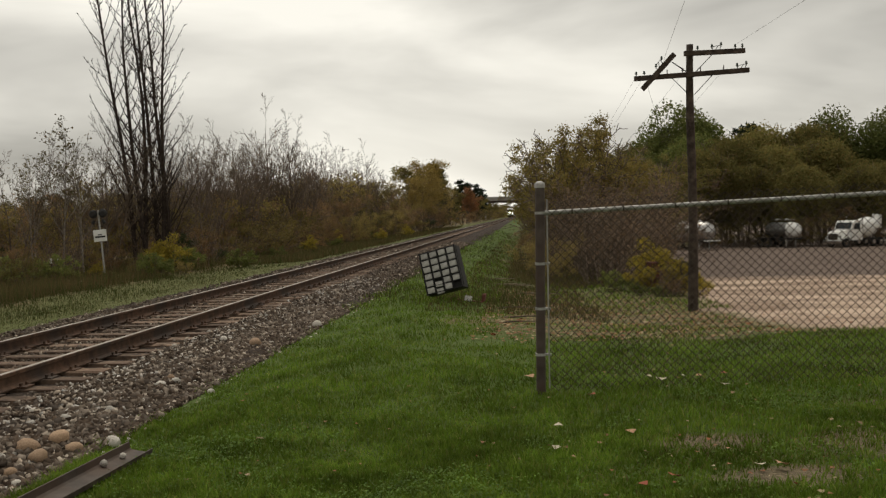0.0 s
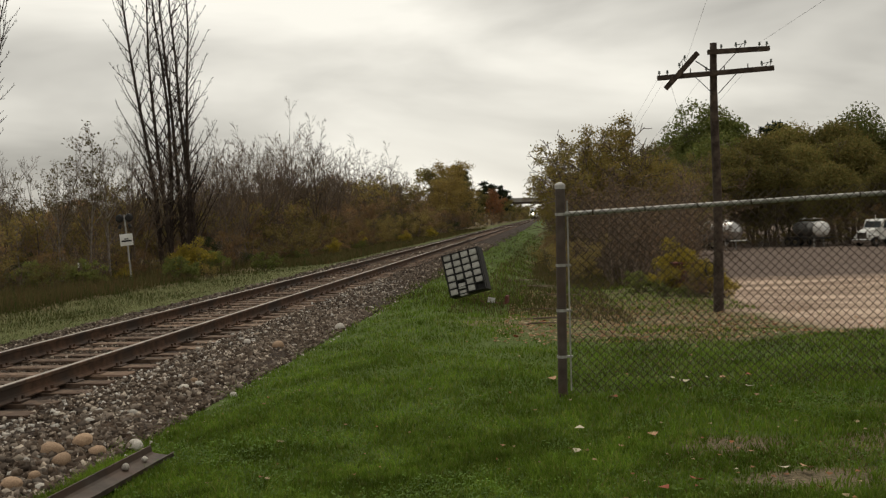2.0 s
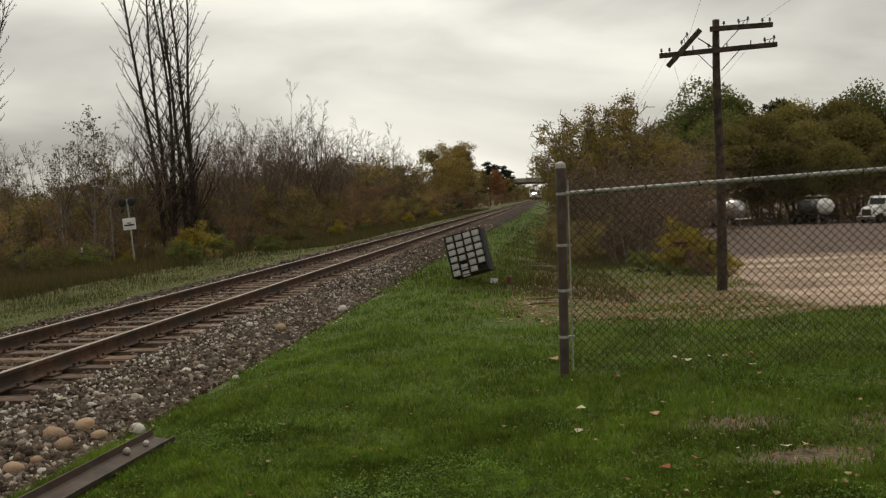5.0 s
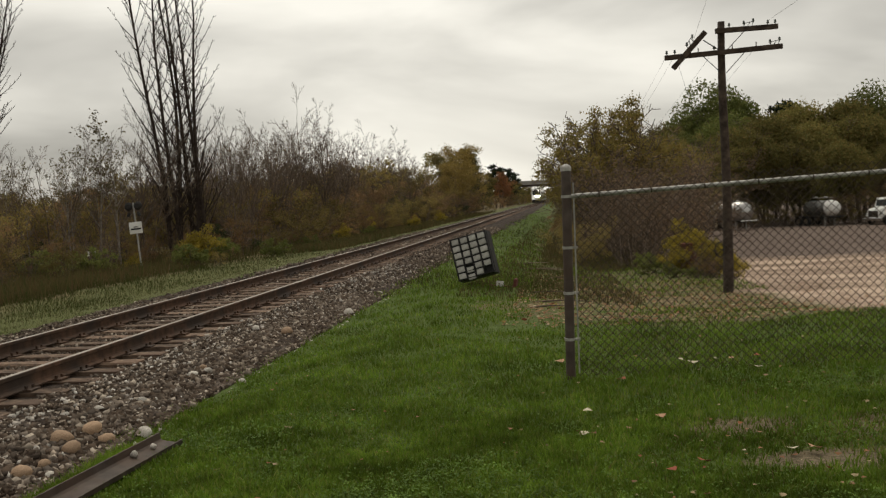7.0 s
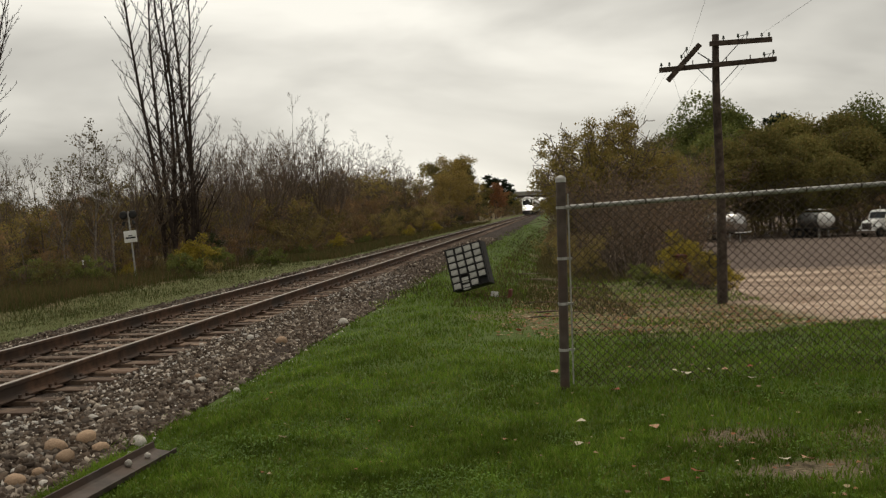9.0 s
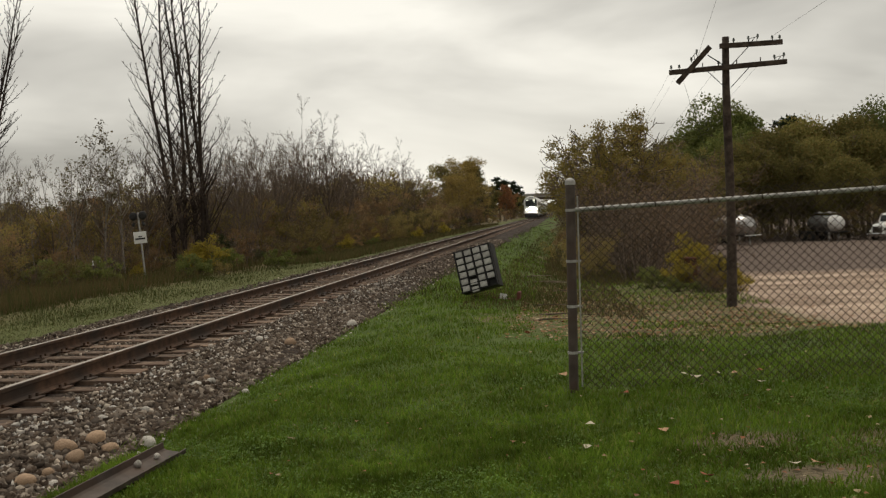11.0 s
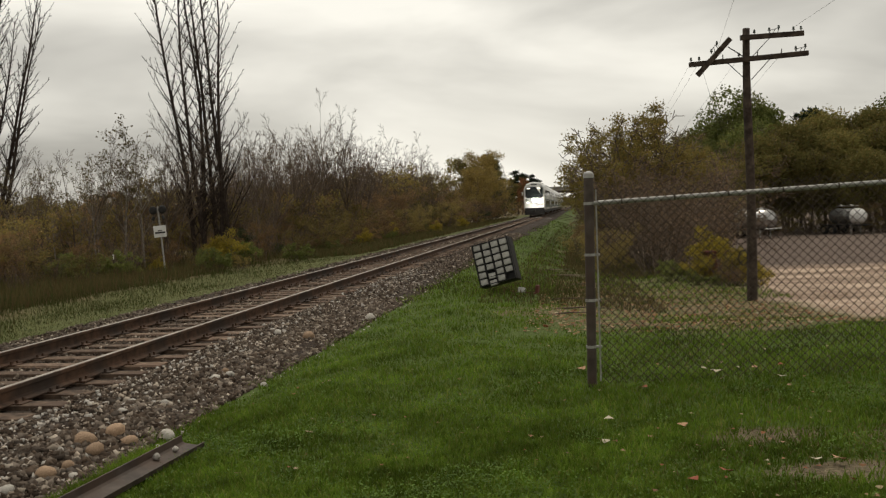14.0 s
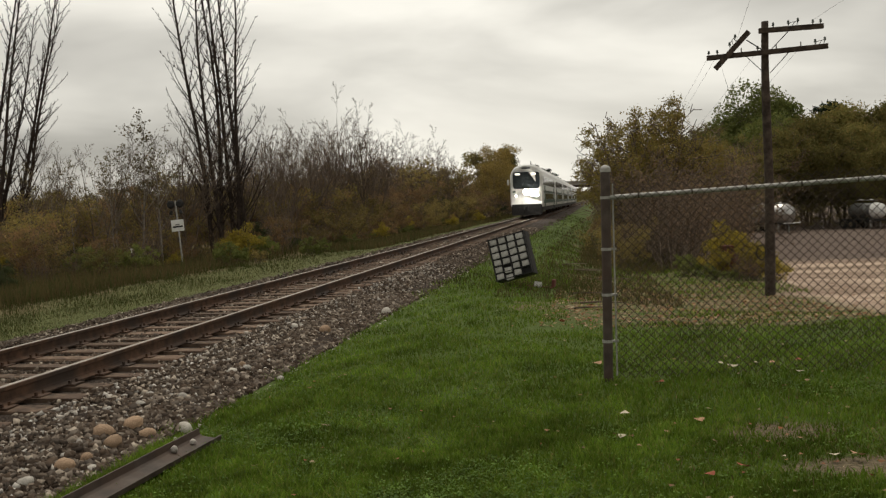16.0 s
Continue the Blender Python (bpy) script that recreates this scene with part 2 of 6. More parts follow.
def lathe(bm, profile, sides=12, m=None):
    """A turned form round the z axis from pairs of radius and height."""
    rings = []
    for r, z in profile:
        ring = []
        for i in range(sides):
            a = 2 * math.pi * i / sides
            v = Vector((r * math.cos(a), r * math.sin(a), z))
            ring.append(bm.verts.new(m @ v if m else v))
        rings.append(ring)
    for p, q in zip(rings, rings[1:]):
        for i in range(sides):
            bm.faces.new((p[i], p[(i + 1) % sides], q[(i + 1) % sides], q[i]))
    bm.faces.new(rings[0][::-1])
    bm.faces.new(rings[-1])
    return bm


def smooth01(a, b, x):
    t = np.clip((x - a) / (b - a), 0, 1)
    return t * t * (3 - 2 * t)


TRACK_X, NEAR_RAIL, FAR_RAIL = -6.175, -5.42, -6.93


def ground_z(x, y):
    """Height of the ground: level by the track, falling to the yard on the other side."""
    x, y = np.asarray(x, float), np.asarray(y, float)
    yard = np.interp(y, [-60, 0, 7, 11, 22, 38, 70, 106, 160, 400, 3000], [0.1, -0.01, -0.06, -0.14, -0.82, -1.6, -2.5, -2.85, -2.95, -2.2, -2])
    lawn = np.interp(y, [-60, 0, 8, 20, 40, 90, 3000], [0.0, -0.04, -0.08, -0.2, -0.36, -0.6, -0.8])
    w = smooth01(-3.2, 3.2, x)
    right = lawn * (1 - w) + yard * w + 0.035 * np.clip(x, 0, 12) * (1 - smooth01(9, 20, y))
    right = np.where(x < -2.0, right + (-0.31 - right) * smooth01(2.0, 3.9, -x), right)
    left = np.interp(-x, [8.8, 10.5, 14, 25, 60, 400], [-0.32, -0.42, -0.52, -0.8, -1.2, -1.5])
    right = right + 0.42 * np.exp(-(((x - 3.6) / 1.7) ** 2) - ((y - 30.5) / 5.0) ** 2)
    right = right + 0.09 * np.exp(-(((x + 1.5) / 0.8) ** 2) - ((y - 18.6) / 0.8) ** 2)
    z = np.where(x > TRACK_X, right, left)
    rough = 0.03 * np.sin(0.9 * x + 0.4 * y) * np.sin(0.7 * y - 0.5 * x) + 0.012 * np.sin(2.7 * x + 1.3) * np.sin(2.3 * y)
    return z + rough * smooth01(2.4, 4.0, np.abs(x - TRACK_X))


def gz(x, y):
    return float(ground_z(x, y))


# ---- ground ----
def ground_material():
    """Turf, fallen leaves, bare soil, pale gravel and dark dirt laid out over the plan."""
    m = bpy.data.materials.new("turf_and_yard_dirt")
    m.use_nodes = True
    n, l = m.node_tree.nodes, m.node_tree.links
    b = n["Principled BSDF"]
    b.inputs["Roughness"].default_value = 0.95
    b.inputs["Specular IOR Level"].default_value = 0.2
    pos = n.new("ShaderNodeNewGeometry").outputs["Position"]
    sep = n.new("ShaderNodeSeparateXYZ")
    l.new(pos, sep.inputs[0])

    def tex(scale, detail=6):
        t = n.new("ShaderNodeTexNoise")
        t.inputs["Scale"].default_value, t.inputs["Detail"].default_value = scale, detail
        l.new(pos, t.inputs["Vector"])
        return t.outputs[0]

    def ramp(src, stops):
        r = n.new("ShaderNodeValToRGB")
        e = r.color_ramp.elements
        while len(e) < len(stops):
            e.new(0.5)
        for i, (p, c) in enumerate(stops):
            e[i].position, e[i].color = p, (*c, 1)
        l.new(src, r.inputs[0])
        return r.outputs[0]

    def calc(op, a, c):
        q = n.new("ShaderNodeMath")
        q.operation, q.use_clamp = op, False
        for i, v in enumerate((a, c)):
            if isinstance(v, (int, float)):
                q.inputs[i].default_value = v
            else:
                l.new(v, q.inputs[i])
        return q.outputs[0]

    def step(src, lo, hi):
        r = n.new("ShaderNodeMapRange")
        r.interpolation_type = "SMOOTHSTEP"
        r.inputs["From Min"].default_value, r.inputs["From Max"].default_value = lo, hi
        l.new(src, r.inputs[0])
        return r.outputs[0]

    def mix(f, a, c):
        q = n.new("ShaderNodeMix")
        q.data_type = "RGBA"
        l.new(f, q.inputs[0])
        l.new(a, q.inputs[6])
        l.new(c, q.inputs[7])
        return q.outputs[2]

    fine, mid, wide = tex(40), tex(3.5), tex(0.45)
    turf = mix(mid, ramp(fine, [(0.3, (0.035, 0.06, 0.010)), (0.7, (0.08, 0.13, 0.02))]), ramp(fine, [(0.3, (0.045, 0.065, 0.013)), (0.7, (0.115, 0.15, 0.032))]))
    soil = ramp(fine, [(0.3, (0.075, 0.062, 0.036)), (0.7, (0.20, 0.158, 0.10))])
    litter = ramp(fine, [(0.3, (0.07, 0.065, 0.022)), (0.55, (0.15, 0.11, 0.055)), (0.7, (0.30, 0.22, 0.15))])
    gravel = mix(ramp(wide, [(0.42, (0, 0, 0)), (0.60, (1, 1, 1))]), ramp(mid, [(0.3, (0.44, 0.325, 0.24)), (0.7, (0.58, 0.45, 0.345))]), ramp(mid, [(0.35, (0.20, 0.135, 0.098)), (0.65, (0.42, 0.32, 0.245))]))
    # wheel ruts drawn out across the apron
    rut_map = n.new("ShaderNodeMapping")
    rut_map.inputs["Scale"].default_value = (0.22, 0.6, 1.0)
    rut_map.inputs["Rotation"].default_value = (0, 0, 0.22)
    l.new(pos, rut_map.inputs[0])
    rut = n.new("ShaderNodeTexNoise")
    rut.inputs["Scale"].default_value, rut.inputs["Detail"].default_value = 0.6, 4
    l.new(rut_map.outputs[0], rut.inputs["Vector"])
    gravel = mix(ramp(rut.outputs[0], [(0.47, (0, 0, 0)), (0.56, (1, 1, 1))]), gravel, ramp(mid, [(0.35, (0.19, 0.13, 0.092)), (0.65, (0.34, 0.25, 0.185))]))
    dirt = ramp(tex(1.1), [(0.3, (0.09, 0.066, 0.053)), (0.7, (0.175, 0.13, 0.106))])
    wob = calc("MULTIPLY", calc("SUBTRACT", wide, 0.5), 6.0)
    wob2 = calc("MULTIPLY", calc("SUBTRACT", mid, 0.5), 2.0)
    x, y = sep.outputs[0], sep.outputs[1]
    yw = calc("ADD", calc("ADD", y, wob), wob2)
    xw = calc("ADD", calc("ADD", x, wob), wob2)
    # bare patches in the lawn near the fence
    spots = None
    for sx, sy, rx, ry in ((1.46, 5.45, 0.5, 0.24), (1.15, 6.32, 0.42, 0.24), (2.15, 6.1, 0.5, 0.4), (2.6, 7.3, 0.5, 0.25)):
        dx = calc("DIVIDE", calc("ADD", calc("SUBTRACT", x, sx), calc("MULTIPLY", wob2, 0.25)), rx)
        dy = calc("DIVIDE", calc("ADD", calc("SUBTRACT", y, sy), calc("MULTIPLY", wob2, 0.12)), ry)
        d = step(calc("ADD", calc("MULTIPLY", dx, dx), calc("MULTIPLY", dy, dy)), 1.15, 0.45)
        spots = d if spots is None else calc("MAXIMUM", spots, d)
    patch = calc("MULTIPLY", step(calc("ADD", wide, calc("MULTIPLY", calc("SUBTRACT", mid, 0.5), 0.5)), 0.56, 0.66), step(x, 0.5, 2.2))
    col = mix(calc("MAXIMUM", calc("MULTIPLY", patch, 0.8), spots), turf, soil)
    # leaf litter between the fence and the yard, and under the brush beyond the track
    lit = calc("MULTIPLY", step(yw, 11.5, 14.0), step(xw, -1.8, 0.6))
    col = mix(calc("MULTIPLY", lit, step(mid, 0.36, 0.60)), col, litter)
    left = calc("ADD", calc("MULTIPLY", step(calc("MULTIPLY", xw, -1.0), 11.5, 14.5), 0.6), calc("MULTIPLY", calc("MULTIPLY", step(calc("MULTIPLY", x, -1.0), 8.5, 9.5), 0.4), step(y, -25.0, 30.0)))
    col = mix(left, col, litter)
    # pale gravel apron, then the dark dirt of the yard
    apron = calc("MULTIPLY", step(calc("ADD", calc("ADD", y, calc("MULTIPLY", x, 0.5)), calc("MULTIPLY", wob, 0.5)), 15.9, 17.6), step(calc("ADD", x, calc("MULTIPLY", calc("SUBTRACT", wide, 0.5), 3.0)), 3.7, 4.9))
    col = mix(apron, col, gravel)
    far = calc("MULTIPLY", step(calc("ADD", y, calc("MULTIPLY", wob, 0.7)), 46.0, 50.0), step(xw, 4.0, 7.5))
    col = mix(far, col, dirt)
    l.new(col, b.inputs["Base Color"])
    bp = n.new("ShaderNodeBump")
    bp.inputs["Strength"].default_value, bp.inputs["Distance"].default_value = 0.6, 0.04
    l.new(fine, bp.inputs["Height"])
    l.new(bp.outputs[0], b.inputs["Normal"])
    return m


def graded(stops):
    """Grid lines: from, to, spacing."""
    out = []
    for a, c, s in stops:
        out += list(np.arange(a, c - 1e-6, s))
    return np.array(out + [stops[-1][1]])


def build_ground():
    xs = graded([(-2500, -400, 300), (-400, -60, 20), (-60, -20, 4), (-20, -10, 0.8), (-10, 8, 0.3), (8, 40, 2), (40, 120, 8), (120, 400, 40), (400, 2500, 300)])
    ys = graded([(-1500, -60, 240), (-60, -4, 7), (-4, 24, 0.35), (24, 60, 1.5), (60, 200, 7), (200, 600, 40), (600, 4000, 340)])
    gx, gy = np.meshgrid(xs, ys)
    z = ground_z(gx, gy)
    v = np.stack([gx, gy, z], -1).reshape(-1, 3)
    w, h = len(xs), len(ys)
    i = (np.arange(h - 1)[:, None] * w + np.arange(w - 1)[None]).ravel()
    ob = raw("ground", v, np.stack([i, i + 1, i + w + 1, i + w], 1), ground_material(), smooth=True)
    return tagged(ob, "green lawn with fallen leaves, brown litter and pale gravel yard", "ground", kind="structure")


build_ground()


# ---- railway ----
def bed_z(x):
    """Top of the ballast across the track."""
    return np.interp(x - TRACK_X, [-3.6, -2.8, -1.6, -1.0, 1.0, 1.55, 2.3, 3.0], [-0.55, -0.34, -0.2, -0.215, -0.215, -0.2, -0.235, -0.37])


def build_bed():
    off = np.array([-3.6, -3.2, -2.8, -2.4, -2.0, -1.6, -1.3, -1.0, -0.5, 0, 0.5, 1.0, 1.3, 1.55, 1.9, 2.3, 2.65, 2.95])
    ys = graded([(-30, 2, 2), (2, 30, 0.3), (30, 90, 1.5), (90, 1400, 20)])
    rng = np.random.default_rng(5)
    v = []
    for y in ys:
        z = bed_z(TRACK_X + off) + (rng.random(len(off)) - 0.5) * 0.035
        edge = 0.12 * math.sin(y * 1.7) + 0.1 * math.sin(y * 0.63 + 1)
        for o, h in zip(off, z):
            v.append((TRACK_X + o + (edge if abs(o) > 2.2 else 0) * (1 if o > 0 else -1), y, h))
    w = len(off)
    i = (np.arange(len(ys) - 1)[:, None] * w + np.arange(w - 1)[None]).ravel()
    ob = raw("ballast_bed", np.array(v), np.stack([i, i + 1, i + w + 1, i + w], 1), M_BED, smooth=True)
    return tagged(ob, "grey crushed-stone ballast bed under the railway track", "ballast", kind="structure")


build_bed()

RAIL_SECTION = [(-0.075, -0.172), (0.075, -0.172), (0.075, -0.160), (0.018, -0.140), (0.009, -0.120), (0.009, -0.050), (0.036, -0.038), (0.036, -0.006), (0.028, 0.0), (-0.028, 0.0), (-0.036, -0.006), (-0.036, -0.038), (-0.009, -0.050), (-0.009, -0.120), (-0.018, -0.140), (-0.075, -0.160)]


def rail_mesh(length_from, length_to, step=None):
    bm = bmesh.new()
    ys = [length_from, length_to]
    rings = [[bm.verts.new((x, y, z)) for x, z in RAIL_SECTION] for y in ys]
    k = len(RAIL_SECTION)
    for p, q in zip(rings, rings[1:]):
        for i in range(k):
            f = bm.faces.new((p[i], q[i], q[(i + 1) % k], p[(i + 1) % k]))
            f.material_index = 1 if i in (8,) else 0
    bm.faces.new(rings[0])
    bm.faces.new(rings[-1][::-1])
    bmesh.ops.recalc_face_normals(bm, faces=bm.faces)
    return bm


track = empty("railway_track", pose(TRACK_X, 0, 0), "single railway track with rusty rails on weathered wooden ties", "railway track", kind="structure")
for rx in (NEAR_RAIL, FAR_RAIL):
    r = part("rail", rail_mesh(-30, 1400), [M_RAIL_SIDE, M_RAIL_TOP], track, "rusty steel rail with a worn bright top")
    r.location = (rx - TRACK_X, 0, 0)


# ---- the things ----
def build_fence():
    """Chain-link fence: end post, top rail, tension bar, bands, woven wire."""
    px, py = 0.07, 8.3
    base = gz(px, py)
    f = empty("chain_link_fence", pose(px, py, 0), "chain-link fence with brown end post and galvanised top rail", "fence")
    bm = bmesh.new()
    lean = Vector((0.02, 0, 1.775))
    rod(bm, (0, 0, base - 0.25), lean, 0.042, sides=20)
    part("end_post", bm, M_POST, f, "brown painted round steel post", smooth=False)
    bm = bmesh.new()
    lathe(bm, [(0.047, 0), (0.047, 0.03), (0.043, 0.04), (0.03, 0.053), (0.012, 0.06)], 20, Matrix.Translation(lean + Vector((0, 0, -0.012))))
    part("post_cap", bm, M_GALV, f, "domed grey metal cap", smooth=False)
    rise = 0.038
    length = 7.4
    z0 = 1.54
    bm = bmesh.new()
    rod(bm, (0.03, 0, z0), (length, 0, z0 + rise * length), 0.0205, sides=14)
    part("top_rail", bm, M_GALV, f, "galvanised top rail")
    for z in (1.54, 1.09, 0.69, 0.28):
        bm = bmesh.new()
        rod(bm, (0.011 * z, 0, z - 0.012), (0.011 * z, 0, z + 0.012), 0.0465, sides=18)
        box(bm, 0.03, 0.10, -0.012, 0.012, z - 0.01, z + 0.01, 0.003)
        part("tension_band", bm, M_GALV, f)
    bm = bmesh.new()
    box(bm, 0.072, 0.086, -0.012, -0.006, base + 0.05, 1.66, 0.002)
    part("tension_bar", bm, M_GALV, f, "flat galvanised tension bar")
    for k, xx in enumerate((3.75, 6.8)):
        bm = bmesh.new()
        rod(bm, (xx, 0.04, gz(px + xx, py) - 0.2), (xx, 0.04, z0 + rise * xx), 0.027, sides=14)
        part("line_post", bm, M_GALV, f)
    # woven wire: zigzag strands bent at every crossing, a little out of plane
    w, h = 0.073, 0.073
    n = int((length - 0.08) / w)
    rows = int((1.63 - (base + 0.02)) / (h / 2))
    verts, faces = [], []
    for s in range(n):
        pts = []
        for k in range(rows + 1):
            xx = 0.085 + (s + (0.5 if k % 2 else 0.0) + (0.5 if s % 2 else 0.0) * 0) * w
            pts.append((xx, -0.026 + 0.004 * (1 if k % 2 else -1), base + 0.03 + k * h / 2 + rise * xx))
        for side in (0, 1):
            for p, q in zip(pts, pts[1:]):
                a, b = Vector(p), Vector(q)
                if side:
                    a.x, b.x = 2 * (0.085 + (s + 0.5) * w) - a.x, 2 * (0.085 + (s + 0.5) * w) - b.x
                d = (b - a).normalized()
                u = d.cross(Vector((0, 1, 0))).normalized() * 0.0027
                v = Vector((0, 0.0027, 0))
                i = len(verts)
                for e in (a, b):
                    verts += [e + u, e + v, e - u, e - v]
                for j in range(4):
                    faces.append((i + j, i + (j + 1) % 4, i + 4 + (j + 1) % 4, i + 4 + j))
    wire = raw("wire_mesh", verts, faces, M_MESH, f)
    tagged(wire, "dark weathered woven chain-link wire", kind="stuff")
    # loose tie wires round the top rail
    for k in range(16):
        bm = bmesh.new()
        xx = 0.3 + k * 0.45
        rod(bm, (xx - 0.006, 0, z0 + rise * xx), (xx + 0.006, 0, z0 + rise * xx + 0.0005), 0.0235, sides=10)
        part("tie_wire", bm, M_MESH, f)
    return f


build_fence()


def insulator(parent, at, broken=False):
    bm = bmesh.new()
    m = Matrix.Translation(at)
    if broken:
        lathe(bm, [(0.012, 0), (0.012, 0.09), (0.006, 0.10)], 6, m)
        return part("insulator_pin", bm, M_POLE, parent)
    lathe(bm, [(0.010, 0), (0.010, 0.035), (0.029, 0.035), (0.032, 0.052), (0.021, 0.063), (0.024, 0.074), (0.025, 0.088), (0.016, 0.105), (0.006, 0.109)], 10, m)
    return part("insulator", bm, M_INSUL, parent, "dark glass insulator")


def build_pole(name, m, height, label, arms, broken, r0=0.12):
    p = empty(name, m, label, "utility pole", "telegraph poles")
    bm = bmesh.new()
    rings = []
    k = 12
    for i in range(13):
        z = -0.4 + (height + 0.4) * i / 12
        r = r0 * (1 - 0.34 * i / 12)
        dx, dy = 0.02 * math.sin(z * 0.9), 0.02 * math.cos(z * 1.3)
        rings.append([bm.verts.new((dx + r * math.cos(2 * math.pi * j / k) * (1 + 0.05 * math.sin(3 * j + i)), dy + r * math.sin(2 * math.pi * j / k), z)) for j in range(k)])
    for a, b in zip(rings, rings[1:]):
        for j in range(k):
            bm.faces.new((a[j], a[(j + 1) % k], b[(j + 1) % k], b[j]))
    bm.faces.new(rings[-1])
    part("shaft", bm, M_POLE, p, "dark weathered wooden shaft", smooth=True)
    for z, x0, x1, tilt, pins in arms:
        bm = bmesh.new()
        am = Matrix.Translation((0, -0.13, z)) @ Matrix.Rotation(radians(-tilt), 4, "Y")
        box(bm, x0, x1, -0.045, 0.045, -0.055, 0.055, 0.008, am)
        arm = part("crossarm", bm, M_POLE, p, "weathered wooden crossarm")
        for px_, br in pins:
            insulator(arm, am @ Vector((px_, 0, 0.055)), br)
        for sx in (-1, 1):
            if (sx < 0 and x0 > -0.5) or (sx > 0 and x1 < 0.5):
                continue
            bm = bmesh.new()
            a = am @ Vector((sx * 0.48, -0.05, -0.03))
            rod(bm, a, (sx * 0.06, -0.12, z - 0.46), 0.009, sides=6)
            part("arm_brace", bm, M_BLACK, p)
    if broken:
        bm = bmesh.new()
        a, b = Vector((-1.13, -0.23, height - 1.02)), Vector((-0.40, -0.24, height - 0.24))
        d = (b - a).normalized()
        bmm = Matrix.Translation((a + b) / 2) @ Matrix.Rotation(-math.atan2(d.z, d.x), 4, "Y")
        box(bm, -(b - a).length / 2, (b - a).length / 2, -0.045, 0.045, -0.06, 0.06, 0.01, bmm)
        arm = part("fallen_crossarm", bm, M_POLE, p, "broken crossarm hanging askew")
        bracket(arm, bmm @ Vector((0.12, 0, 0.06)), 43)
        bm = bmesh.new()
        rod(bm, (-0.45, -0.22, height - 0.42), (-0.02, -0.12, height - 0.70), 0.013, sides=6)
        part("arm_brace", bm, M_BLACK, p)
    return p


def bracket(parent, at, turn=0):
    """Small iron transposition bracket with two insulators."""
    m = Matrix.Translation(at) @ Matrix.Rotation(radians(-turn), 4, "Y")
    bm = bmesh.new()
    for a, b in (((-0.10, 0, 0), (-0.07, 0, 0.07)), ((-0.07, 0, 0.07), (0.10, 0, 0.10)), ((0.10, 0, 0.10), (0.08, 0, 0)), ((-0.02, 0, 0), (0.04, 0, 0.09))):
        rod(bm, m @ Vector(a), m @ Vector(b), 0.007, sides=6)
    part("wire_bracket", bm, M_BLACK, parent)
    for x in (-0.10, 0.105):
        insulator(parent, m @ Vector((x, 0, 0.02 if x < 0 else 0.06)))


MAIN_POLE = (3.85, 22.0)
pole_z = gz(*MAIN_POLE)
POLE_H = 5.35 - pole_z
main_pole = build_pole("telegraph_pole", pose(MAIN_POLE[0], MAIN_POLE[1], pole_z), POLE_H, "old weathered wooden telegraph pole with broken crossarm", [
    (POLE_H - 0.22, -0.17, 1.20, 1.0, [(0.14, False), (0.98, False), (1.14, False)]),
    (POLE_H - 0.70, -1.30, 1.29, 2.6, [(-1.25, False), (-1.07, False), (-0.55, True), (-0.2, False), (0.2, True), (0.72, True)])], True)
bracket(main_pole, (0.56, -0.13, POLE_H - 0.155))
bracket(main_pole, (1.12, -0.13, POLE_H - 0.60))
bm = bmesh.new()
for i in range(14):
    a0, a1 = 2 * math.pi * i / 14, 2 * math.pi * (i + 1) / 14
    rod(bm, (-0.2 + 0.1 * math.cos(a0), -0.12, 1.0 + 0.17 * math.sin(a0)), (-0.2 + 0.1 * math.cos(a1), -0.12, 1.0 + 0.17 * math.sin(a1)), 0.012, sides=6)
part("wire_coil", bm, M_BLACK, main_pole, "coil of black wire")

far_arms = lambda h: [(h - 0.25, -1.3, 1.3, 0, [(-1.1, False), (-0.6, False), (0.6, False), (1.1, False)]), (h - 0.8, -1.3, 1.3, 1.0, [(-1.1, False), (0.5, False)])]
for fx, fy, top in ((4.2, 67.0, 4.0), (4.4, 112.0, 3.7)):
    fz = gz(fx, fy)
    build_pole("telegraph_pole", pose(fx, fy, fz), top - fz, "old weathered wooden telegraph pole among brush", far_arms(top - fz), False)


def build_wire(a, b, sag, r=0.0024):
    cu = bpy.data.curves.new("overhead_wire", "CURVE")
    cu.dimensions, cu.bevel_depth, cu.bevel_resolution = "3D", r, 1
    sp = cu.splines.new("POLY")
    sp.points.add(16)
    for i in range(17):
        t = i / 16
        v = Vector(a).lerp(Vector(b), t)
        sp.points[i].co = (v.x, v.y, v.z - sag * 4 * t * (1 - t), 1)
    cu.materials.append(M_BLACK)
    return tagged(new("overhead_wire", cu), "thin dark overhead line wire strung from the pole", "wire", "pole wires")


PT = Vector((MAIN_POLE[0], MAIN_POLE[1] - 0.13, 5.35))
build_wire(PT + Vector((-0.70, -0.1, -0.52)), (0.35, -8.0, 4.65), 0.0)
build_wire(PT + Vector((0.98, 0, -0.06)), (4.4, -8.0, 4.0), 0.0)
build_wire(PT + Vector((-1.25, 0, -0.70)), (2.6, 66, 3.6), 0.5)
build_wire(PT + Vector((-1.07, 0, -0.70)), (2.8, 66, 3.6), 0.5)
build_wire(PT + Vector((-0.2, 0, -0.66)), (3.4, 66, 3.6), 0.6)
build_wire(PT + Vector((0.72, 0, -0.62)), (4.5, 66, 3.1), 0.6)
build_wire(PT + Vector((-1.0, -0.05, -0.95)), PT + Vector((-0.15, 0.4, -3.4)), 0.1, 0.0028)


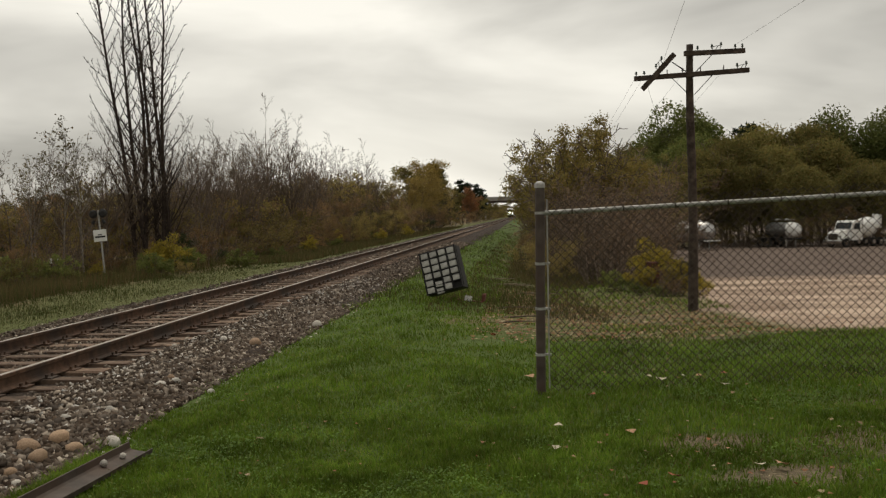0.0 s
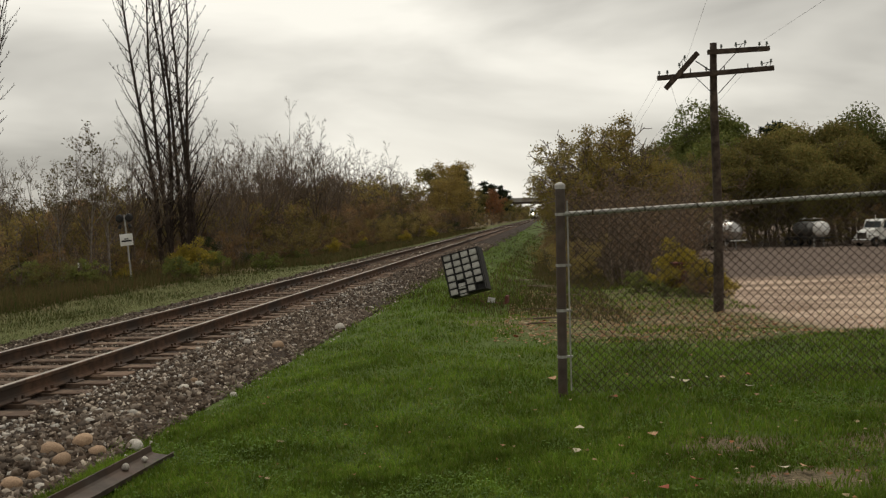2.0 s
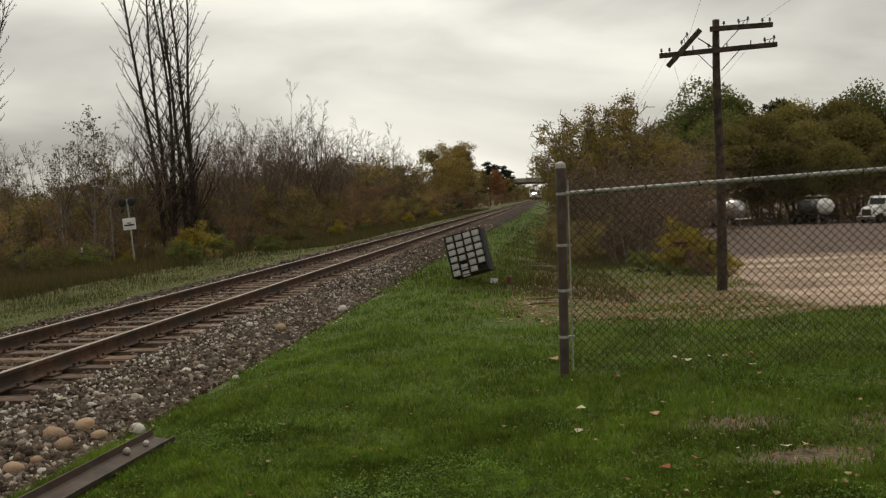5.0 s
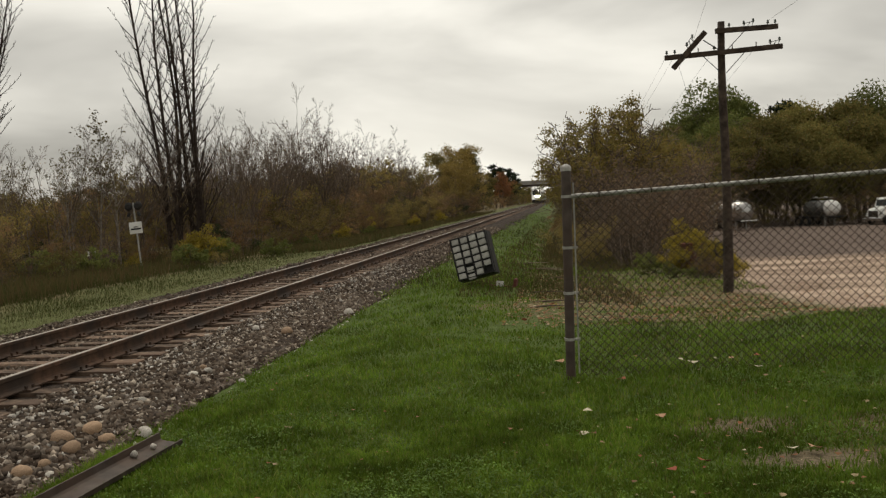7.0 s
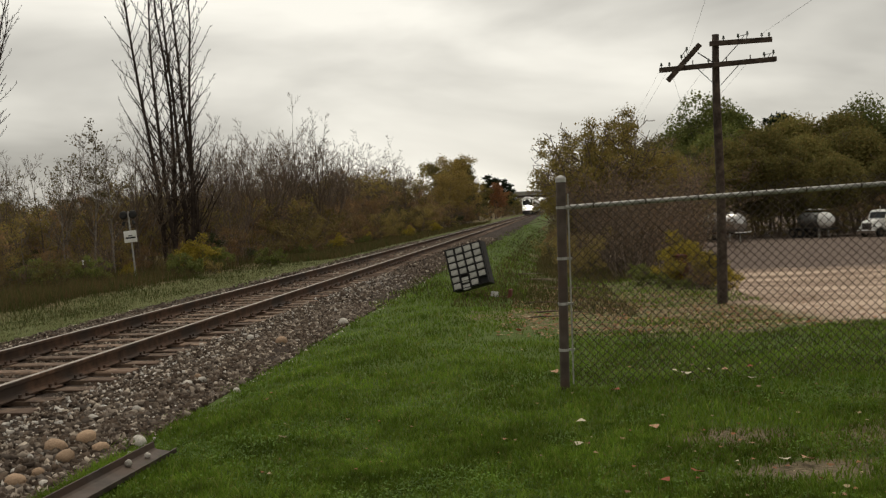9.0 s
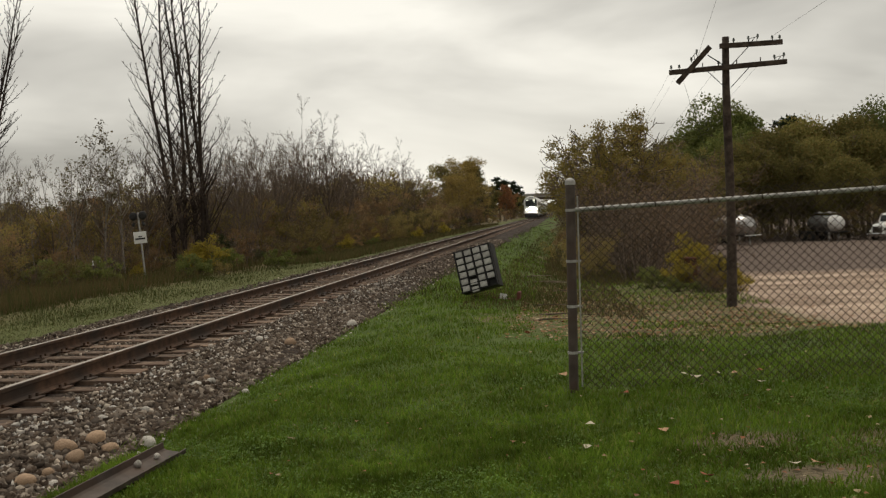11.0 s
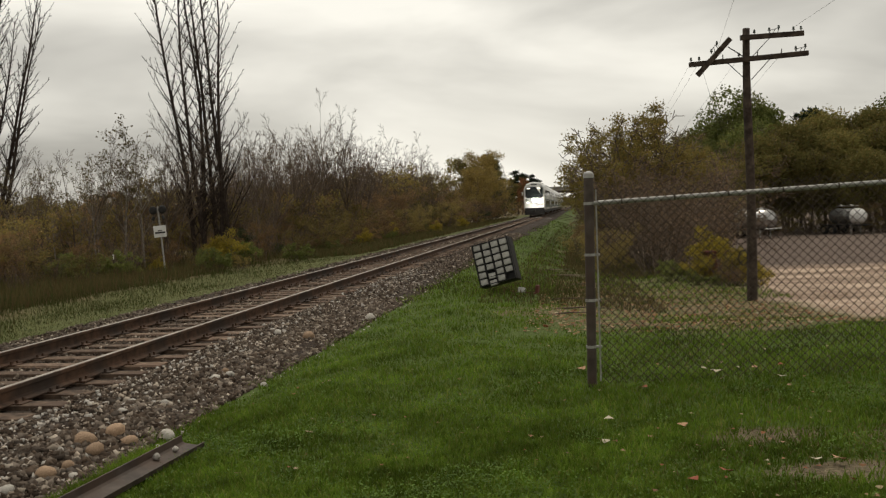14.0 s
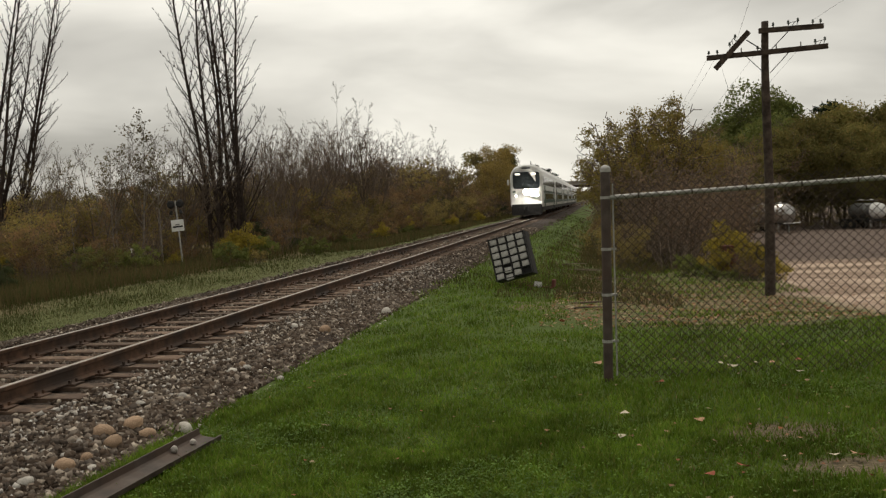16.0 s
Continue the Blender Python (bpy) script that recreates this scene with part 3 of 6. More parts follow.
# ---- the train ----
CAR_PROFILE = [(-1.42, 0.95), (-1.5, 1.25), (-1.5, 3.75), (-1.38, 4.2), (-1.05, 4.62), (-0.55, 4.82), (0, 4.87), (0.55, 4.82), (1.05, 4.62), (1.38, 4.2), (1.5, 3.75), (1.5, 1.25), (1.42, 0.95)]


def car_shell(length, nose):
    """The body of a coach, its face at y = 0; nose: how far the front is rounded."""
    bm = bmesh.new()
    stations = [(0.0, 0.93, 0.955), (0.12, 0.965, 0.98), (0.45, 0.99, 0.995), (1.1, 1.0, 1.0)] if nose else [(0.0, 1.0, 1.0), (0.4, 1.0, 1.0)]
    stations += [(length, 1.0, 1.0)]
    rings = []
    for y, sx, sz in stations:
        rings.append([bm.verts.new((x * sx, y + (0.10 * abs(x) ** 2 if nose and y < 0.2 else 0), 0.95 + (z - 0.95) * sz)) for x, z in CAR_PROFILE])
    k = len(CAR_PROFILE)
    for p, q in zip(rings, rings[1:]):
        for i in range(k):
            bm.faces.new((p[i], p[(i + 1) % k], q[(i + 1) % k], q[i]))
    bm.faces.new(rings[0][::-1])
    bm.faces.new(rings[-1])
    bmesh.ops.recalc_face_normals(bm, faces=bm.faces)
    return bm


def rounded_panel(bm, x0, x1, z0, z1, r, y, depth, bow=0.0):
    pts = []
    for cx, cz, a0 in ((x1 - r, z1 - r, 0), (x0 + r, z1 - r, 90), (x0 + r, z0 + r, 180), (x1 - r, z0 + r, 270)):
        for i in range(5):
            a = radians(a0 + 22.5 * i)
            pts.append((cx + r * math.cos(a), cz + r * math.sin(a)))
    f = [bm.verts.new((x, y + bow * x * x, z)) for x, z in pts]
    b = [bm.verts.new((x, y + bow * x * x + depth, z)) for x, z in pts]
    bm.faces.new(f)
    bm.faces.new(b[::-1])
    for i in range(len(pts)):
        j = (i + 1) % len(pts)
        bm.faces.new((f[i], b[i], b[j], f[j]))
    bmesh.ops.recalc_face_normals(bm, faces=bm.faces)
    return bm


def prism(bm, pts, x0, x1):
    """Outline in y and z, drawn out along x."""
    a = [bm.verts.new((x0, y, z)) for y, z in pts]
    b = [bm.verts.new((x1, y, z)) for y, z in pts]
    bm.faces.new(a)
    bm.faces.new(b[::-1])
    for i in range(len(pts)):
        j = (i + 1) % len(pts)
        bm.faces.new((a[i], b[i], b[j], a[j]))
    bmesh.ops.recalc_face_normals(bm, faces=bm.faces)
    return bm


def wheel_set(parent, y):
    bm = bmesh.new()
    box(bm, -1.15, 1.15, y - 1.6, y + 1.6, 0.42, 0.82, 0.05)
    bogie = part("bogie", bm, M_BLACK, parent)
    for dy in (-1.25, 1.25):
        for sx in (-1, 1):
            bm = bmesh.new()
            rod(bm, (sx * 0.69, y + dy, 0.46), (sx * 0.82, y + dy, 0.46), 0.455, sides=20)
            part("wheel", bm, M_RAIL_SIDE, bogie)


def build_coach(cab):
    length = 25.6
    c = empty("cab_car" if cab else "coach", pose(TRACK_X, 100, 0), "white and green bilevel train cab car with lit headlights" if cab else "white and green bilevel passenger train coach", "train car", "train")
    part("body", car_shell(length, cab), M_WHITE, c, "white painted body")
    bm = bmesh.new()
    box(bm, -1.35, 1.35, 2.2 if cab else 0.3, length - 0.3, 0.55, 0.96, 0.03)
    part("underframe", bm, M_BLACK, c)
    for sx in (-1, 1):
        xa, xb = sx * 1.495, sx * 1.512
        for name, z0, z1, ya, yb, sl in (("upper_window_band", 2.95, 3.74, 0.5, length - 0.5, 1.5), ("lower_window_band", 1.62, 2.2, 4.6, length - 4.6, 0.5)):
            bm = bmesh.new()
            prism(bm, [(ya, z0), (yb, z0), (yb - sl, z1), (ya + sl, z1)], xa, xb)
            band = part(name, bm, M_GLASS_DARK, c, "dark tinted window band")
            k = 9 if name[0] == "u" else 6
            for i in range(1, k):
                y = ya + sl + (yb - ya - 2 * sl) * i / k
                bm = bmesh.new()
                box(bm, min(sx * 1.51, sx * 1.518), max(sx * 1.51, sx * 1.518), y - 0.06, y + 0.06, z0 + 0.02, z1 - 0.02)
                part("mullion", bm, M_BLACK, band)
        bm = bmesh.new()
        prism(bm, [(1.2, 1.26), (length - 0.2, 1.26), (length - 0.2, 1.6), (2.0, 1.6)], sx * 1.497, sx * 1.511)
        part("lower_stripe", bm, M_GREEN, c, "green stripe")
        bm = bmesh.new()
        prism(bm, [(1.2, 2.24), (length - 1.2, 2.24), (length - 1.4, 2.44), (1.4, 2.44)], sx * 1.497, sx * 1.511)
        part("middle_stripe", bm, M_GREEN, c, "narrow green stripe")
        for yd in (3.3, length - 3.3):
            bm = bmesh.new()
            prism(bm, [(yd - 0.75, 0.98), (yd + 0.75, 0.98), (yd + 0.75, 2.9), (yd - 0.75, 2.9)], sx * 1.50, sx * 1.522)
            d = part("door", bm, M_GREEN, c, "dark green double door")
            for s in (-0.37, 0.37):
                bm = bmesh.new()
                prism(bm, [(yd + s - 0.2, 1.9), (yd + s + 0.2, 1.9), (yd + s + 0.2, 2.7), (yd + s - 0.2, 2.7)], sx * 1.515, sx * 1.53)
                part("door_window", bm, M_GLASS_DARK, d)
    for y in (8.0, 17.5):
        bm = bmesh.new()
        box(bm, -0.7, 0.7, y - 1.4, y + 1.4, 4.82, 5.0, 0.06)
        part("roof_unit", bm, M_GALV, c)
    wheel_set(c, 3.6)
    wheel_set(c, length - 3.6)
    bm = bmesh.new()
    rod(bm, (0, length - 0.2, 0.85), (0, length + 0.5, 0.85), 0.14, sides=10)
    part("coupler", bm, M_BLACK, c)
    if cab:
        bm = bmesh.new()
        rounded_panel(bm, -1.22, 1.22, 2.62, 4.16, 0.28, -0.03, 0.10, 0.10)
        ws = part("windshield", bm, M_GLASS_DARK, c, "wide dark windshield with rounded corners")
        for x in (-0.76, 0.68):
            bm = bmesh.new()
            rounded_panel(bm, x - 0.22, x + 0.22, 3.88, 4.03, 0.04, -0.045, 0.03, 0.05)
            part("number_board", bm, M_NUMLAMP, ws, "lit number board")
        for x in (-0.5, 0.5):
            bm = bmesh.new()
            rod(bm, (x, -0.02, 2.66), (x + 0.35, -0.02, 3.3), 0.018, sides=6)
            part("wiper", bm, M_BLACK, ws)
        bm = bmesh.new()
        rounded_panel(bm, -0.42, 0.42, 4.42, 4.56, 0.06, 0.0, 0.1, 0.1)
        part("destination_sign", bm, M_GLASS_DARK, c)
        # twin headlight and ditch lights; oversized, bulging lenses stand in for their glare
        for x, z, r in ((-0.02, 2.32, 0.24), (0.42, 2.26, 0.27), (0.86, 2.1, 0.22), (-0.95, 2.0, 0.05)):
            bm = bmesh.new()
            lathe(bm, [(r + 0.06, 0.0), (r + 0.06, 0.09), (r + 0.01, 0.11), (r + 0.01, 0.05)], 20, Matrix.Translation((x, 0.03 + 0.1 * x * x, z)) @ Matrix.Rotation(radians(90), 4, "X"))
            hl = part("headlight", bm, M_WHITE, c, "glaring white headlight")
            bm = bmesh.new()
            lathe(bm, [(r, 0.0), (r, 0.06), (r * 0.92, 0.06 + r * 0.4), (r * 0.7, 0.06 + r * 0.7), (r * 0.38, 0.06 + r * 0.92), (r * 0.1, 0.06 + r)], 20, Matrix.Translation((x, -0.045 + 0.1 * x * x, z)) @ Matrix.Rotation(radians(90), 4, "X"))
            part("lens", bm, M_LAMP, hl)
        bm = bmesh.new()
        rounded_panel(bm, -1.38, 1.38, 0.22, 1.22, 0.12, -0.10, 0.6, 0.10)
        pilot = part("pilot", bm, M_BLACK, c, "black lower pilot plate")
        bm = bmesh.new()
        rod(bm, (0, -0.55, 0.85), (0, 0.1, 0.85), 0.13, sides=10)
        box(bm, -0.16, 0.16, -0.75, -0.45, 0.68, 1.02, 0.04)
        part("front_coupler", bm, M_BLACK, pilot)
        bm = bmesh.new()
        rod(bm, (-0.30, -0.12, 1.1), (0.3, -0.12, 1.1), 0.03, sides=8)
        part("grab_rail", bm, M_BLACK, pilot)
        bm = bmesh.new()
        rounded_panel(bm, -1.28, -0.98, 2.3, 2.44, 0.06, 0.08, 0.05, 0.05)
        part("badge", bm, M_GREEN, c, "small green badge")
        bm = bmesh.new()
        box(bm, -1.78, -1.60, 0.6, 0.68, 3.0, 3.5, 0.03)
        rod(bm, (-1.62, 0.64, 3.25), (-1.42, 0.64, 3.25), 0.02, sides=6)
        part("side_mirror", bm, M_WHITE, c)
        bm = bmesh.new()
        lathe(bm, [(0.09, 0), (0.05, 0.12), (0.02, 0.3)], 8, pose(0.35, 1.8, 4.85))
        part("horn", bm, M_BLACK, c)
    return c


HEAD_AT_END, SPEED = 85.0, 23.5
train = [build_coach(True)]
mid = build_coach(False)
train.append(mid)
for i in range(4):
    train.append(copy_thing(mid, mid.matrix_basis.copy()))


# ---- trees and brush ----
class Wood:
    """Collects tapered limbs and leaves of one tree."""

    def __init__(self, seed):
        self.rng = random.Random(seed)
        self.v, self.f, self.tips, self.stems = [], [], [], []

    def tube(self, pts, radii, level):
        sides = 6 if radii[0] > 0.06 else 4 if radii[0] > 0.02 else 3
        vs, fs = self.v, self.f
        if level == 0:
            vs, fs = [], []
            self.stems.append((vs, fs))
        start = len(vs)
        for i, (p, r) in enumerate(zip(pts, radii)):
            d = (pts[min(i + 1, len(pts) - 1)] - pts[max(i - 1, 0)]).normalized()
            u = d.orthogonal().normalized()
            w = d.cross(u)
            for k in range(sides):
                a = 2 * math.pi * k / sides
                vs.append(p + (u * math.cos(a) + w * math.sin(a)) * r)
        for i in range(len(pts) - 1):
            for k in range(sides):
                a, b = start + i * sides + k, start + i * sides + (k + 1) % sides
                fs.append((a, b, b + sides, a + sides))

    def limb(self, pos, d, length, r, level, rule):
        rng = self.rng
        n = (8, 4, 2, 2)[level]
        pts, radii, dirs = [pos.copy()], [r], [d.copy()]
        up, wander = rule["up"], rule["wander"]
        for i in range(n):
            d = (d + Vector((rng.gauss(0, 1), rng.gauss(0, 1), rng.gauss(0, 0.6))) * wander + Vector((0, 0, up))).normalized()
            pts.append(pts[-1] + d * (length / n))
            radii.append(max(rule["thin"], r * (1 - 0.86 * (i + 1) / n)))
            dirs.append(d)
        self.tube(pts, radii, level)
        if level >= rule["levels"]:
            self.tips += pts[1:]
            return
        count = rule["count"][level]
        for j in range(count):
            t = rule["from"] + (1 - rule["from"]) * (j + rng.random()) / count
            k = min(n - 1, int(t * n))
            p = pts[k].lerp(pts[k + 1], t * n - k)
            a = rng.random() * 2 * math.pi
            u = dirs[k].orthogonal().normalized()
            side = (Matrix.Rotation(a, 3, dirs[k]) @ u)
            ang = radians(rng.uniform(*rule["angle"]))
            nd = dirs[k] * math.cos(ang) + side * math.sin(ang)
            self.limb(p, nd.normalized(), length * rule["ratio"] * rng.uniform(0.65, 1.15) * (1.15 - 0.6 * t), max(rule["thin"], radii[k] * rule["child"]), level + 1, rule)

    def leaves(self, count, size, spread, bare_top, lobes=0, clumps_of=0):
        nr = np.random.default_rng(self.rng.randrange(1 << 30))
        tips = np.array([tuple(p) for p in self.tips])
        top = tips[:, 2].max()
        odds = np.clip(1.08 - tips[:, 2] / top, 0.03, 1) ** bare_top
        if clumps_of:
            # leaves hang in sprays round some of the twigs, with gaps between
            tips = tips[nr.choice(len(tips), max(4, count // clumps_of), p=odds / odds.sum())]
            odds = nr.uniform(0.3, 1.0, len(tips))
        c = tips[nr.choice(len(tips), count, p=odds / odds.sum())] + nr.normal(0, spread, (count, 3)) * np.array([1, 1, 0.7])
        if lobes:
            # full crown: leaves lie in the shells of many rounded boughs
            h = 1.3 * self.stems[0][0][-1].z
            d = nr.normal(0, 1, (lobes, 3))
            d /= np.linalg.norm(d, axis=1)[:, None]
            mid = d * np.array([0.25, 0.25, 0.28]) * h * nr.uniform(0.55, 1.0, (lobes, 1)) + np.array([0, 0, 0.56 * h])
            rad = nr.uniform(0.075, 0.15, lobes) * h
            which = nr.choice(lobes, count, p=rad ** 2 / (rad ** 2).sum())
            q = nr.normal(0, 1, (count, 3))
            q /= np.linalg.norm(q, axis=1)[:, None]
            ruffle = 1 + 0.13 * np.sin(q[:, 0] * 7 + which) * np.sin(q[:, 1] * 6 + 2.0 * which) * np.cos(q[:, 2] * 7)
            c = mid[which] + q * (rad[which] * ruffle * nr.uniform(0.62, 1.12, count))[:, None]
        a, b = nr.normal(0, 1, (count, 3)), nr.normal(0, 1, (count, 3))
        a /= np.linalg.norm(a, axis=1)[:, None]
        b -= a * (a * b).sum(1)[:, None]
        b /= np.linalg.norm(b, axis=1)[:, None]
        s = size * nr.uniform(0.6, 1.3, (count, 1))
        v = np.stack([c - a * s, c + b * s * 0.8, c + a * s * 0.8 - b * s * 0.3], 1).reshape(-1, 3)
        return v, np.arange(count * 3).reshape(-1, 3)


def joined(stems):
    out, k = [], 0
    for vs, fs in stems:
        out += [tuple(i + k for i in f) for f in fs]
        k += len(vs)
    return out


def build_tree(name, label, category, seed, stems, height, rule, bark, leaf=None, count=0, size=0.1, spread=0.15, lean=0.1, r0=None, foot=0.2, split=False, line=0.0, bare_top=0.0, lobes=0, clumps_of=0):
    w = Wood(seed)
    for s in range(stems):
        a = 2 * math.pi * (s + w.rng.random() * 0.6) / stems
        d = Vector((math.cos(a) * lean, math.sin(a) * lean, 1)).normalized()
        h = height * w.rng.uniform(0.8, 1.0) if s else height
        at = Vector((math.cos(a) * foot * (stems > 1), math.sin(a) * foot * (stems > 1), -0.15))
        if line:
            u = (s + 0.5) / stems - 0.5
            at = Vector((u * line, 0.4 * math.sin(s * 2.4), -0.15))
            d = Vector((u * lean * 2, lean * 0.4 * math.sin(s * 1.7), 1)).normalized()
        w.limb(at, d, h, (r0 or height * 0.014), 0, rule)
    t = empty(name, pose(0, -300, 0), label, category)
    for vs, fs in (w.stems if split else [(sum((q[0] for q in w.stems), []), joined(w.stems))]):
        raw("trunk", vs, fs, bark, t)
    tagged(raw("branchwork", w.v, w.f, bark, t), kind="stuff")
    if leaf:
        v, f = w.leaves(count, size, spread, bare_top, lobes, clumps_of)
        raw("crown", v, f, leaf, t)
    return t


def rule(levels, count, ratio, angle, up=0.05, wander=0.10, start=0.25, thin=0.006, child=0.6):
    return {"levels": levels, "count": count, "ratio": ratio, "angle": angle, "up": up, "wander": wander, "from": start, "thin": thin, "child": child}


L_BROWN = island("brown_leaf", [(0.19, 0.118, 0.062), (0.26, 0.152, 0.078), (0.172, 0.138, 0.057), (0.31, 0.172, 0.082)], 0.8, 0.2, 0.3, 0.45)
L_OLIVE = island("olive_leaf", [(0.165, 0.148, 0.045), (0.25, 0.20, 0.06), (0.182, 0.142, 0.053), (0.30, 0.205, 0.07)], 0.8, 0.2, 0.3, 0.45)
L_WOODS = island("woodland_leaf", [(0.16, 0.15, 0.048), (0.24, 0.20, 0.062), (0.13, 0.135, 0.043), (0.28, 0.20, 0.072)], 0.8, 0.1, 0.35, 0.4)
L_GREEN = island("green_leaf", [(0.10, 0.13, 0.033), (0.15, 0.175, 0.043), (0.19, 0.20, 0.06), (0.12, 0.13, 0.038)], 0.8, 0.2, 0.3, 0.3)
L_YELLOW = island("yellow_leaf", [(0.29, 0.235, 0.032), (0.42, 0.32, 0.045), (0.21, 0.19, 0.033), (0.36, 0.255, 0.045)], 0.8, 0.2, 0.35, 0.2)
L_GOLD = island("golden_leaf", [(0.27, 0.20, 0.055), (0.36, 0.26, 0.08), (0.22, 0.18, 0.05), (0.33, 0.22, 0.08)], 0.8, 0.2, 0.35, 0.2)
L_RED = island("red_leaf", [(0.26, 0.11, 0.045), (0.32, 0.14, 0.055), (0.16, 0.09, 0.04), (0.22, 0.10, 0.045)], 0.8, 0.2, 0.35, 0.2)
L_DEEP = island("dark_green_leaf", [(0.03, 0.042, 0.017), (0.05, 0.065, 0.022), (0.07, 0.08, 0.03), (0.04, 0.05, 0.02)], 0.75, 0.2, 0.2, 0.25)
L_TURN = island("turning_leaf", [(0.19, 0.155, 0.045), (0.26, 0.20, 0.055), (0.15, 0.135, 0.04), (0.28, 0.19, 0.06)], 0.8, 0.2, 0.35, 0.2)
L_DULL = island("dull_leaf", [(0.16, 0.11, 0.072), (0.22, 0.15, 0.10), (0.14, 0.105, 0.06), (0.26, 0.175, 0.115)], 0.8, 0.2, 0.3, 0.25)
L_PINE = island("pine_needle", [(0.012, 0.022, 0.011), (0.022, 0.035, 0.016), (0.03, 0.04, 0.018)], 0.85, 0.2, 0.1, 0.2)
L_SPARSE = island("withered_leaf", [(0.16, 0.13, 0.06), (0.10, 0.085, 0.04), (0.20, 0.15, 0.09)], 0.8, 0.2, 0.3, 0.2)

R_POPLAR = rule(3, [58, 8, 4], 0.15, (26, 52), 0.15, 0.035, 0.08, 0.010, 0.36)
R_BARE = rule(3, [10, 6, 5], 0.46, (20, 46), 0.06, 0.06, 0.22, 0.0055)
R_SHRUB = rule(2, [7, 4], 0.54, (25, 60), 0.03, 0.14, 0.10, 0.006)
R_SAPLING = rule(2, [14, 5], 0.32, (25, 50), 0.04, 0.06, 0.25, 0.007)
R_BIG = rule(2, [14, 6], 0.46, (35, 75), 0.03, 0.08, 0.28, 0.02)
R_PINE = rule(1, [46], 0.24, (75, 100), 0.0, 0.03, 0.22, 0.02)

